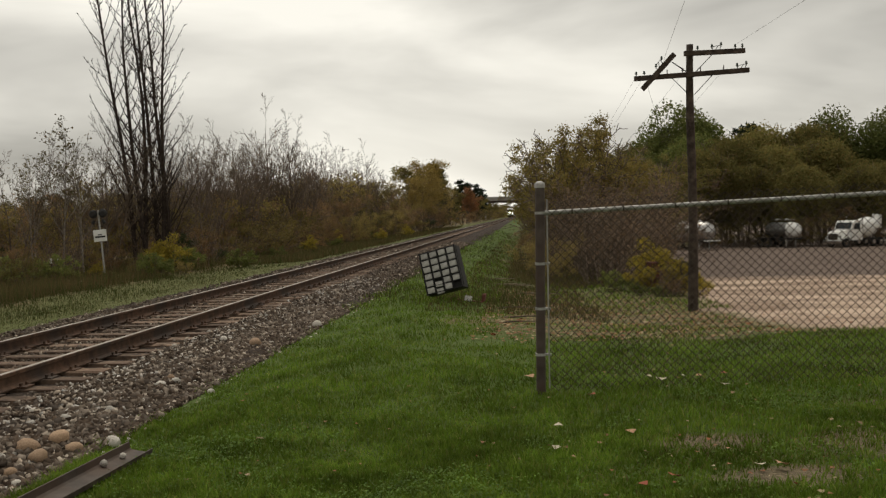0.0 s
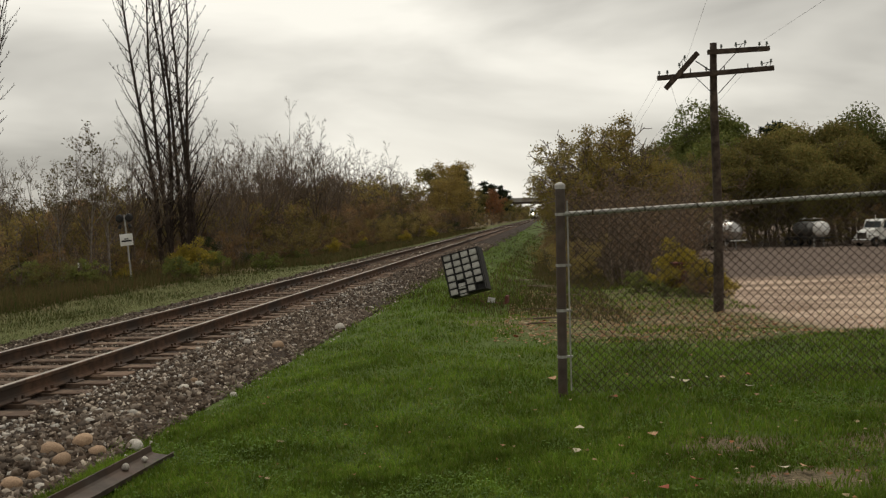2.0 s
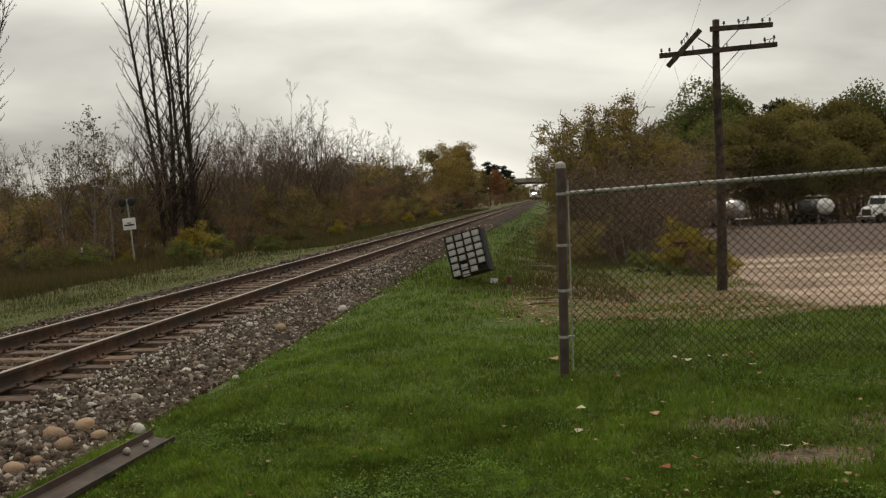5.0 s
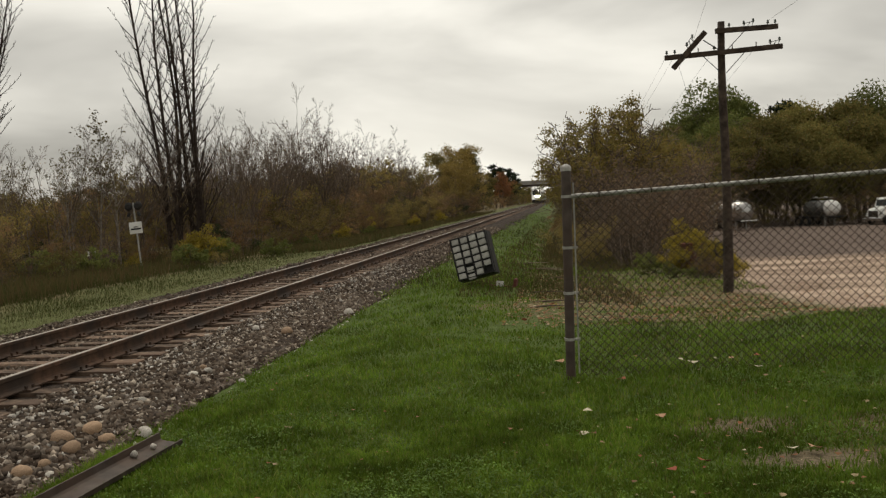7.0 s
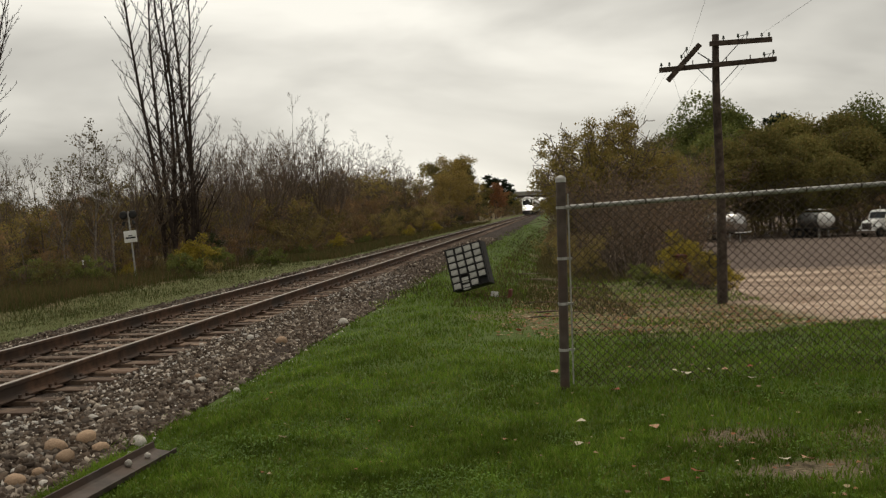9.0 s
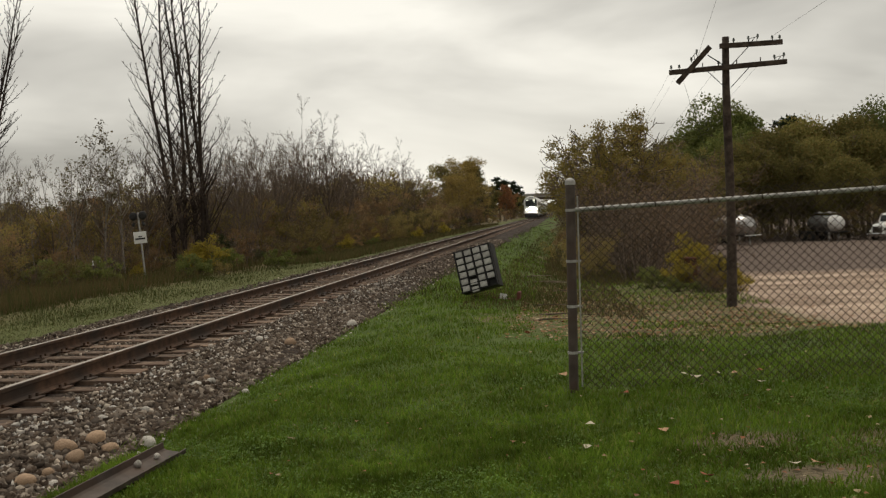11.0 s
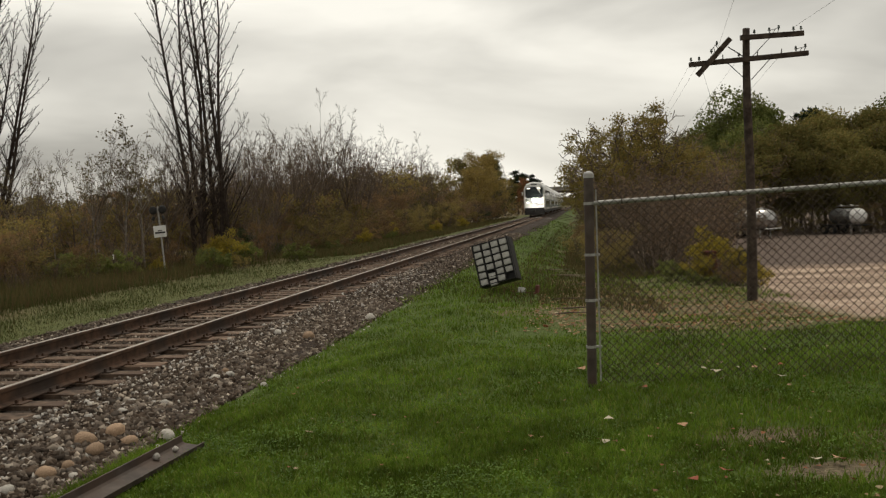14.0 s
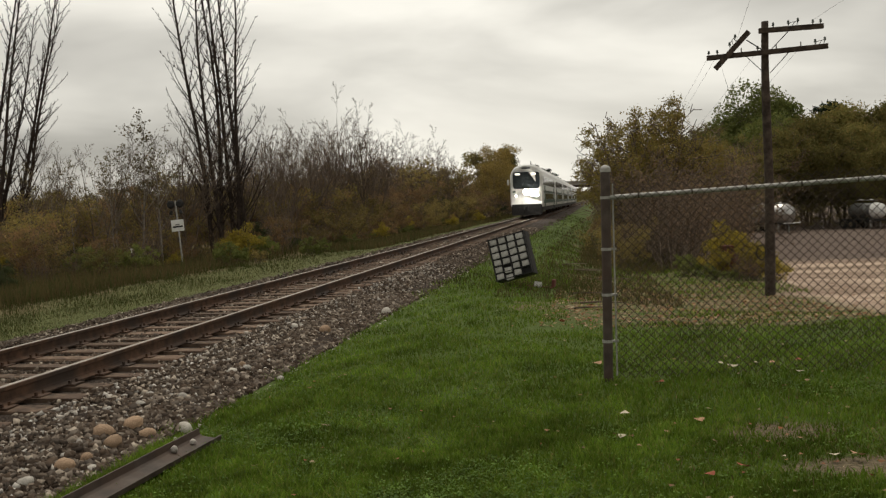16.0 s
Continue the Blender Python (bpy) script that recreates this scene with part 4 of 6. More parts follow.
KINDS = {
    "bare": [build_tree("bare_tree", "bare grey-brown tree with fine upswept twigs", "tree", 10 + i, 3, 6.2, R_BARE, M_BARK, L_BROWN, 110, 0.05, 0.12, 0.22, 0.055, bare_top=1.4) for i in range(3)],
    "bare_olive": [build_tree("thin_leaved_tree", "half-bare tree with brown and olive leaves", "tree", 20 + i, 3, 5.6, rule(3, [8, 5, 3], 0.48, (20, 46), 0.06, 0.06, 0.22, 0.007), M_BARK, L_OLIVE, 1500, 0.046, 0.15, 0.2, 0.05, bare_top=1.4, clumps_of=26) for i in range(2)],
    "brown": [build_tree("brown_shrub", "dense brown autumn shrub with dry leaves", "shrub", 30 + i, 7, 3.4, R_SHRUB, M_BARK, L_BROWN, 3600, 0.058, 0.17, 0.42, 0.03, bare_top=0.75, clumps_of=70) for i in range(3)],
    "olive": [build_tree("olive_shrub", "dense olive-green and brown shrub", "shrub", 40 + i, 7, 3.3, R_SHRUB, M_BARK, L_OLIVE, 3700, 0.062, 0.18, 0.42, 0.03, bare_top=0.75, clumps_of=75) for i in range(3)],
    "dark": [build_tree("dark_shrub", "dense dark green evergreen shrub", "shrub", 46, 6, 3.0, R_SHRUB, M_BARK_DARK, L_DEEP, 5200, 0.07, 0.19, 0.36, 0.03, bare_top=0.3, clumps_of=80)],
    "green": [build_tree("green_shrub", "low green leafy shrub", "shrub", 50 + i, 7, 2.0, R_SHRUB, M_BARK, L_GREEN, 3600, 0.085, 0.13, 0.6, 0.022, clumps_of=55) for i in range(2)],
    "yellow": [build_tree("yellow_shrub", "small yellow-leaved autumn shrub", "shrub", 55, 7, 2.2, R_SHRUB, M_BARK, L_YELLOW, 4600, 0.07, 0.15, 0.45, 0.022, clumps_of=50)],
    "twigs": [build_tree("bare_shrub", "leafless brown shrub of many thin stems", "shrub", 60 + i, 10, 4.2, rule(2, [7, 5], 0.44, (18, 48), 0.05, 0.10, 0.12, 0.007), M_BARK, L_BROWN, 240, 0.05, 0.12, 0.40, 0.032, 0.4) for i in range(2)],
    "thicket": [build_tree("thicket_shrub", "tall grey-brown thicket shrub with a few withered leaves", "shrub", 64 + i, 9, 4.6, rule(3, [6, 4, 3], 0.46, (20, 50), 0.03, 0.12, 0.14, 0.008), M_BARK, L_DULL, 1500, 0.055, 0.16, 0.45, 0.032, 0.5, bare_top=0.2) for i in range(2)],
    "sapling": [build_tree("young_tree", "slender young tree with pale bark and withered leaves", "tree", 70 + i, 1, 6.0, R_SAPLING, M_BARK_PALE, L_SPARSE, 460, 0.07, 0.13, 0.06, 0.05, clumps_of=12) for i in range(2)],
    "gold": [build_tree("golden_tree", "tall tree in golden autumn leaf", "tree", 80, 2, 9.0, R_BIG, M_BARK, L_GOLD, 9000, 0.12, 0.36, 0.12, 0.13)],
    "red": [build_tree("red_tree", "tree in dull orange-red autumn leaf", "tree", 81, 2, 9.0, R_BIG, M_BARK, L_RED, 3600, 0.2, 0.36, 0.12, 0.13)],
    "big_green": [build_tree("green_tree", "large green deciduous tree with a full crown", "tree", 84 + i, 2, 15.0, R_BIG, M_BARK, L_GREEN, 23000, 0.25, 0.42, 0.12, 0.22, lobes=48) for i in range(2)],
    "big_olive": [build_tree("olive_tree", "large deciduous tree turning olive and brown", "tree", 88 + i, 2, 14.0, R_BIG, M_BARK, L_WOODS, 23000, 0.23, 0.42, 0.14, 0.2, lobes=52) for i in range(2)],
    "mid_olive": [build_tree("half_grown_tree", "olive and brown tree thinning in autumn", "tree", 95 + i, 4, 8.2, R_BIG, M_BARK, L_WOODS, 14000, 0.072, 0.2, 0.2, 0.09, bare_top=0.3, clumps_of=90) for i in range(2)],
    "mid_gold": [build_tree("turning_tree", "bushy tree turning from olive to dull gold", "tree", 103 + i, 4, 7.4, R_BIG, M_BARK, L_TURN, 13000, 0.075, 0.22, 0.2, 0.09, bare_top=0.3, clumps_of=110) for i in range(2)],
    "far": [build_tree("distant_tree", "distant tree in dull autumn leaf", "tree", 98 + i, 2, 14.0, rule(2, [8, 4], 0.48, (35, 75), 0.03, 0.08, 0.28, 0.03), M_BARK, L_WOODS, 4200, 0.30, 0.6, 0.14, 0.2) for i in range(2)],
    "pine": [build_tree("pine_tree", "tall dark green pine tree", "tree", 92, 1, 16.0, R_PINE, M_BARK_DARK, L_PINE, 5200, 0.3, 0.40, 0.02, 0.24)],
}
USED = set()
tree_rng = random.Random(77)


def crown_top(src):
    """Height of the leafy top, or of the twigs where a tree is bare."""
    mesh = {c.name.split(".")[0]: c.data for c in src.children}
    me = mesh["crown"] if "crown" in mesh and len(mesh["crown"].vertices) > 4000 else mesh["branchwork"]
    return float(np.percentile([v.co.z for v in me.vertices], 96))


TALL = {src.name: crown_top(src) for group in KINDS.values() for src in group}


def plant(kind, x, y, s=1.0, turn=None, squeeze=1.0, tall=0.0):
    """One tree or shrub of a kind, its foot on the ground."""
    k = tree_rng.randrange(len(KINDS[kind]))
    src = KINDS[kind][k]
    a = tree_rng.random() * 360 if turn is None else turn
    s = tall / TALL[src.name] if tall else s
    m = pose(x, y, gz(x, y) - 0.03, 0, 0, a) @ Matrix.Diagonal((s * squeeze, s * squeeze, s, 1))
    if (kind, k) not in USED:
        USED.add((kind, k))
        src.matrix_basis = m
        return src
    return copy_thing(src, m)


def edge_left(y):
    return float(np.interp(y, [10, 25, 33, 38, 48, 66, 133, 300, 600], [-16.4, -16.4, -16.6, -15.0, -13.6, -13.6, -12.4, -11.6, -11.5]))


def left_brush():
    r = random.Random(3)
    y = 20.0
    while y < 150:
        gap = 1.25 + y * 0.02
        e = edge_left(y)
        for row in range(4):
            x = e - 0.4 - row * (2.3 + 0.012 * y) + r.uniform(-0.6, 0.6)
            mass = float(np.interp(y, [20, 36, 46, 57, 70, 95, 124, 150], [2.6, 3.2, 4.8, 5.5, 5.7, 8.0, 9.4, 9.6]))
            tall = mass * (0.48, 0.78, 0.92, 1.0)[row] * r.uniform(0.78, 1.08)
            if row == 0:
                kind = r.choice(["olive", "brown", "brown", "olive", "twigs", "dark"])
            else:
                kind = r.choice(["brown", "olive", "olive", "bare_olive", "brown", "twigs", "dark"])
            plant(kind, x, y + r.uniform(-0.8, 0.8), tall=tall * {"bare_olive": 0.95, "twigs": 1.1}.get(kind, 1.0))
        if y > 36:
            top = float(np.interp(y, [36, 50, 60, 75, 100, 150], [6.4, 7.7, 9.0, 9.6, 9.8, 10.2]))
            for k in range(2 if y < 80 else 1):
                plant("bare" if y < 75 else r.choice(["bare", "bare_olive"]), e - 2.5 - r.random() * 5, y + r.uniform(-1, 1), tall=top * r.uniform(0.78, 1.04))
        y += gap
    for x, yy, s in ((-18.5, 36, 0.98), (-17.6, 36, 0.92), (-21.5, 36, 0.78), (-19.9, 36.5, 0.8), (-19.2, 35, 0.85), (-24.5, 38, 0.75), (-22.6, 40, 0.8), (-26, 42, 0.8)):
        plant("sapling", x, yy, s)
    for x, yy, s, k in ((-16.6, 31.5, 0.5, "green"), (-14.6, 36.5, 0.62, "yellow"), (-17.8, 30.5, 0.55, "green"), (-19.5, 31, 0.6, "olive"), (-13.4, 43, 0.55, "olive"), (-12.6, 47, 0.6, "green"), (-12.9, 55, 0.7, "yellow"), (-20.5, 33, 0.6, "yellow"), (-12.6, 62, 0.6, "green")):
        plant(k, x, yy, s)
    plant("green", -13.6, 33.2, 0.85)
    # leafy undergrowth in front of the brown thicket
    for i in range(26):
        yy = 34 + i * 1.9
        plant(r.choice(["yellow", "green", "brown", "olive", "twigs", "brown", "olive"]), edge_left(yy) + 0.7 - r.random() * 1.6, yy, r.uniform(0.25, 0.8))
    for i in range(16):
        plant(r.choice(["green", "brown", "olive", "olive", "yellow", "twigs"]), -17.2 - i * 0.75, 29.5 + 0.25 * i + 4 * r.random(), r.uniform(0.6, 1.0))
    plant("green", -13.9, 37.5, 0.9)
    plant("olive", -12.8, 34.0, 0.5)
    plant("green", -11.9, 38.5, 0.8)
    plant("yellow", -12.0, 78.0, 0.7)
    plant("yellow", -11.3, 92.0, 0.8)
    plant("gold", -13.2, 131, 1.0)
    plant("gold", -13.0, 118, 0.72)
    plant("dark", -16.5, 92, 2.5)
    plant("dark", -15.2, 100, 2.0)
    plant("mid_olive", -14.0, 150, 1.0)
    for x, yy, s in ((-13.5, 225, 0.85), (-13.5, 262, 0.95)):
        plant("red", x, yy, s)
    for x, yy, s in ((-17, 190, 0.8), (-19, 205, 0.85), (-16, 250, 0.9), (-15, 290, 0.9), (-17, 310, 1.0), (-14, 340, 0.9)):
        plant("pine", x, yy, s * 1.0)
    y = 155.0
    while y < 560:
        plant(r.choice(["far", "gold", "far", "far"]), edge_left(y) - 3 - r.random() * 5, y, r.uniform(0.55, 0.8))
        plant(r.choice(["brown", "olive"]), edge_left(y) + 0.5, y + 4, r.uniform(1.2, 1.7))
        y += 16 + y * 0.03


def left_depth():
    """Brush that goes on behind the first rows, out to the side."""
    r = random.Random(14)
    y = 32.0
    while y < 120:
        x = edge_left(y) - 7.5
        while x > -0.64 * y - 5:
            tall = (1.5 + 0.038 * y - gz(x, y)) * r.uniform(0.82, 1.15)
            plant(r.choice(["brown", "olive", "brown", "olive", "dark", "twigs"]), x, y + r.uniform(-1.5, 1.5), tall=tall)
            x -= 2.6 + 0.03 * y
        y += 4.5 + 0.06 * y
    for i in range(26):
        x = -18 - i * 3.6
        plant("far", x, 150 + r.uniform(-8, 8), r.uniform(0.5, 0.66))


# slope of the wood's top line, seen from the lawn, over the bearing
SKYLINE = [0.060, 0.064, 0.070, 0.088, 0.103, 0.089, 0.097, 0.089, 0.092, 0.100, 0.100]


def right_brush():
    r = random.Random(9)
    # thicket between the track and the yard
    y = 37.0
    while y < 120:
        x0 = 1.3 - 0.010 * y
        width = 4.6 if y < 41 else 9.0 if y < 62 else 13
        x = x0
        while x < x0 + width:
            if x > 0.132 * y and y < 75:
                break
            kind = r.choice(["thicket", "brown", "thicket", "thicket", "bare_olive"]) if x > x0 + 1.2 else r.choice(["brown", "olive", "twigs"])
            s = r.uniform(0.95, 1.3) * (0.8 if y < 40 else 1.0) * (0.66 if x < x0 + 1.2 else 1.0) * (1 + 0.005 * max(0, y - 45))
            plant(kind, x + r.uniform(-0.5, 0.5), y + r.uniform(-1.2, 1.2), s * (0.9 if kind == "bare_olive" else 1.0))
            x += 1.5 + 0.016 * y
        y += 3.4 + 0.045 * y
    for x, yy, s in ((2.0, 56, 1.0), (3.4, 58, 1.05), (1.6, 72, 1.0), (5.4, 64, 0.95)):
        plant("bare_olive", x, yy, s * 1.1)
    for x, yy, s in ((2.3, 60, 0.6), (3.6, 61, 0.72), (5.2, 63, 0.64), (2.6, 69, 0.7), (6.4, 68, 0.66), (8.2, 74, 0.74), (10.4, 82, 0.85), (13.5, 94, 1.0), (2.0, 84, 0.72), (2.0, 102, 0.8)):
        plant("mid_olive", x, yy, s * 1.2)
    plant("bare", 2.7, 57, 1.1)
    plant("yellow", 4.1, 28.6, 1.0)
    plant("yellow", 3.5, 28.2, 0.55)
    plant("yellow", 4.85, 26.8, 0.6)
    plant("yellow", 4.3, 27.4, 0.8)
    for x, yy, s in ((2.3, 55, 1.02), (3.3, 57, 1.12), (4.8, 61, 1.08), (6.4, 66, 1.12), (2.4, 68, 1.1)):
        plant("mid_gold", x, yy, s)
    plant("gold", 3.0, 70, 0.72)
    for x, yy, s in ((3.4, 40, 1.12), (4.4, 42, 1.15), (5.1, 45, 1.2), (4.2, 47, 1.35), (5.9, 51, 1.25)):
        plant("thicket", x, yy, s)
    plant("bare_olive", 2.8, 54, 1.2)
    plant("green", 2.7, 28.5, 0.6)
    plant("twigs", 3.9, 26.3, 0.34)
    plant("twigs", 4.3, 26.6, 0.3)
    plant("brown", 4.1, 26.4, 0.2)
    plant("green", 3.7, 26.5, 0.3)
    plant("green", 3.2, 26.8, 0.38)
    plant("olive", 3.2, 29.5, 0.38)
    y = 130.0
    while y < 540:
        plant(r.choice(["far", "olive", "far"]), 3.2 - 0.004 * y + r.random() * 2, y, r.uniform(0.6, 0.75))
        y += 22 + 0.04 * y
    # the wood behind the yard
    skyline = lambda x, y: float(np.interp(x / y, [0.05, 0.08, 0.11, 0.135, 0.152, 0.19, 0.225, 0.30, 0.34, 0.39, 0.6], SKYLINE)) * y + 1.5
    for row, (yy, n, part_way) in enumerate(((116, 22, 0.66), (127, 18, 0.86), (141, 20, 1.0))):
        for i in range(n):
            x = 8 + 3 * row + i * (74 / n) + r.uniform(-1.6, 1.6)
            y = yy + r.uniform(-3, 3)
            kind = r.choice(["big_olive", "big_olive", "big_green"]) if row < 2 else r.choice(["big_green", "big_olive", "pine", "big_green"])
            plant(kind, x, y, tall=(skyline(x, y) - gz(x, y)) * part_way * r.uniform(1.07, 1.21))
    for x in np.arange(10, 84, 3.2):
        plant("mid_olive", float(x) + r.uniform(-0.8, 0.8), 114.5 + r.uniform(-1, 1), r.uniform(0.7, 0.95))
    for x in np.arange(8, 84, 2.0):
        plant(r.choice(["olive", "brown", "olive"]), float(x) + r.uniform(-0.8, 0.8), 112.5 + r.uniform(-1, 1.5), r.uniform(1.3, 1.9))

    # woods that close the view beyond the bridge
    for i in range(30):
        plant("olive", -60 + i * 4.0 if abs(-60 + i * 4.0 - TRACK_X) > 5 else -64, 610 + r.uniform(-10, 10), r.uniform(2.2, 3.0))
    for i in range(28):
        x = -62 + i * 4.4
        if abs(x - TRACK_X) > 4:
            plant("far", x, 640 + r.uniform(-30, 30), r.uniform(0.7, 0.95))
    for i in range(16):
        plant("olive", TRACK_X - 26 + i * 3.2, 770 + r.uniform(-12, 12), r.uniform(3.6, 4.6))
    for i in range(14):
        plant("olive", TRACK_X - 26 + i * 4, 1425 + r.uniform(-12, 12), r.uniform(4.5, 5.5))
    for i in range(12):
        plant("far", TRACK_X - 18 + i * 3.4, 900 + r.uniform(-20, 20), r.uniform(0.75, 0.95))


def poplars():
    pop = build_tree("poplar_tree", "tall bare poplar with many upright stems", "tree", 5, 6, 17.0, R_POPLAR, M_BARK_DARK, None, lean=0.05, r0=0.125, split=True, line=1.9)
    pop.matrix_basis = pose(-17.15, 42, gz(-17.15, 42) - 0.1, 0, -0.5, 8)
    p2 = build_tree("poplar_tree", "tall bare poplar with many upright stems", "tree", 8, 5, 16.0, R_POPLAR, M_BARK_DARK, None, lean=0.08, r0=0.125, split=True, line=1.8)
    p2.matrix_basis = pose(-29.3, 42, gz(-29.3, 42) - 0.1, 0, 11, 10)


left_brush()
left_depth()
right_brush()
poplars()
for kind, group in KINDS.items():
    for k, src in enumerate(group):
        if (kind, k) not in USED:
            plant_x = -50 - 3 * k
            src.matrix_basis = pose(plant_x, 70, gz(plant_x, 70))


# ---- smaller things ----
def build_crate():
    """Black frame of square cells, most still holding a grey block, tipped over on the grass."""
    m = pose(-2.0, 18.7, -0.06) @ Matrix.Rotation(radians(-12.5), 4, "Y") @ Matrix.Rotation(radians(-12), 4, "X") @ Matrix.Rotation(radians(-10), 4, "Z")
    c = empty("block_crate", m, "black crate of grey square blocks tipped over on the grass", "crate")
    cw, ch, cols, rows, dep = 0.188, 0.141, 4, 6, 0.36
    W, H = cw * cols, ch * rows
    bm = bmesh.new()
    box(bm, -0.02, W + 0.02, 0.06, dep, -0.02, H + 0.02, 0.01)
    part("back", bm, M_BLACK, c, "black crate body")
    for i in range(cols + 1):
        bm = bmesh.new()
        box(bm, i * cw - 0.011, i * cw + 0.011, -0.02, 0.07, -0.02, H + 0.02, 0.004)
        part("upright_slat", bm, M_BLACK, c)
    for j in range(rows + 1):
        bm = bmesh.new()
        box(bm, -0.02, W + 0.02, -0.012, 0.07, j * ch - 0.010, j * ch + 0.010, 0.004)
        part("cross_slat", bm, M_BLACK, c)
    bm = bmesh.new()
    box(bm, -0.073, 0.073, -0.03, 0.03, -0.054, 0.054, 0.008)
    first = None
    r = random.Random(4)
    for i in range(cols):
        for j in range(rows):
            if (i, j) == (3, 0):
                continue
            off = -0.055 if (i == 1 and j < 2) else 0.0
            mm = pose((i + 0.5) * cw, 0.015 + r.uniform(-0.008, 0.01), (j + 0.5) * ch + off + r.uniform(-0.005, 0.005), 0, r.uniform(-4, 4), 0)
            if first is None:
                first = part("block", bm, M_TILE, c)
                first.matrix_basis = mm
            else:
                b = new("block", first.data)
                b.parent = c
                b.matrix_basis = mm
    loose = new("grey_block", first.data)
    loose.matrix_basis = pose(-1.17, 18.5, gz(-1.17, 18.5) + 0.07, -12, 8, 5)
    tagged(loose, "single grey square block fallen in the grass beside the crate", "block")
    bm = bmesh.new()
    box(bm, -0.55, 0.0, -0.05, 0.0, 0, 0.02, 0.004)
    box(bm, -0.03, 0.03, -0.04, 0.16, 0.01, 0.17, 0.02)
    pl = part("rusty_bracket", bm, M_BRICKRED, None)
    pl.matrix_basis = pose(-0.88, 18.55, gz(-0.9, 18.55) + 0.03, 0, 6, -8)
    tagged(pl, "rusty bent metal bracket lying in the grass by the crate", "scrap metal")


build_crate()


def build_stick(x, y, turn, length, r0, seed):
    """A crooked dead branch lying on the ground."""
    r = random.Random(seed)
    bm = bmesh.new()
    rings, y0 = [], 0.0
    for i in range(8):
        t = i / 7
        y0 += r.uniform(-0.05, 0.05) * length
        q = r0 * (1 - 0.75 * t)
        rings.append([bm.verts.new(((t - 0.5) * length, y0 + q * math.cos(k * math.pi / 3), r0 * 0.6 + 0.03 * math.sin(3 * t) + q * math.sin(k * math.pi / 3))) for k in range(6)])
    for p, q in zip(rings, rings[1:]):
        for k in range(6):
            bm.faces.new((p[k], p[(k + 1) % 6], q[(k + 1) % 6], q[k]))
    bm.faces.new(rings[0][::-1])
    bm.faces.new(rings[-1])
    ob = part("dead_branch", bm, M_BARK, None)
    ob.matrix_basis = pose(x, y, gz(x, y) + 0.02, 0, 0, turn)
    tagged(ob, "crooked dead branch lying on the brown bank", "branch", "dead branches")


for i, (x, y, turn, length, r0) in enumerate([(-0.62, 27.0, 8, 1.5, 0.035), (-0.35, 27.6, -20, 1.2, 0.03), (-0.28, 18.3, 14, 0.9, 0.022), (0.02, 16.4, -12, 1.1, 0.022), (-0.9, 29.5, 30, 1.3, 0.03), (-0.1, 15.2, 6, 0.8, 0.018), (0.2, 24.5, -6, 1.4, 0.028)]):
    build_stick(x, y, turn, length, r0, 300 + i)


def build_scrap_channel():
    """Length of steel channel half sunk in the turf."""
    a, b = Vector((-2.84, 6.42, -0.13)), Vector((-2.99, 4.0, -0.10))
    d = (b - a)
    s = empty("steel_channel", Matrix.Translation(a) @ pose(0, 0, 0, 0, 0, math.degrees(math.atan2(d.y, d.x))), "brown rusty steel channel lying in the grass by the ballast", "scrap metal")
    prof = [(-0.11, 0.10), (-0.097, 0.10), (-0.09, 0.045), (-0.068, 0.032), (0.08, 0.012), (0.10, 0.02), (0.108, 0.045), (0.12, 0.045), (0.116, 0.005), (0.09, -0.012), (-0.085, 0.01), (-0.106, 0.02)]
    bm = bmesh.new()
    rings = [[bm.verts.new((x, y * 0.82, z * 0.82)) for y, z in prof] for x in (0, d.length * 0.3, d.length * 0.65, d.length)]
    k = len(prof)
    for p, q in zip(rings, rings[1:]):
        for i in range(k):
            bm.faces.new((p[i], q[i], q[(i + 1) % k], p[(i + 1) % k]))
    bm.faces.new(rings[0])
    bm.faces.new(rings[-1][::-1])
    bmesh.ops.recalc_face_normals(bm, faces=bm.faces)
    part("channel_section", bm, M_CHANNEL, s)


M_CHANNEL = surface("dull_rusty_steel", (0.042, 0.031, 0.025), (0.095, 0.073, 0.06), 8, 0.7, 0.3, c3=(0.075, 0.05, 0.037), scale3=3)
build_scrap_channel()


def rock_mesh(seed, sub=2):
    r = random.Random(seed)
    bm = bmesh.new()
    bmesh.ops.create_icosphere(bm, subdivisions=sub, radius=1.0)
    sx, sy, sz = r.uniform(0.85, 1.2), r.uniform(0.75, 1.0), r.uniform(0.65, 0.92)
    off = Vector((r.random() * 50, r.random() * 50, r.random() * 50))
    for v in bm.verts:
        k = 1 + 0.28 * noise.noise(v.co * 1.1 + off) + 0.08 * noise.noise(v.co * 3 + off)
        v.co = Vector((v.co.x * sx, v.co.y * sy, v.co.z * sz)) * k
    return bm


def build_rock(i, x, y, size, material, label, sink=0.3):
    if x > TRACK_X + 2.6:
        z = max(gz(x, y), float(bed_z(x)))
    else:
        z = float(bed_z(x))
    ob = part("rock", rock_mesh(i), material, None, smooth=True)
    ob.matrix_basis = pose(x, y, z + size * (0.6 - sink), 0, 0, i * 47 % 360) @ Matrix.Diagonal((size, size, size, 1))
    return tagged(ob, label, "rock", "loose rocks")


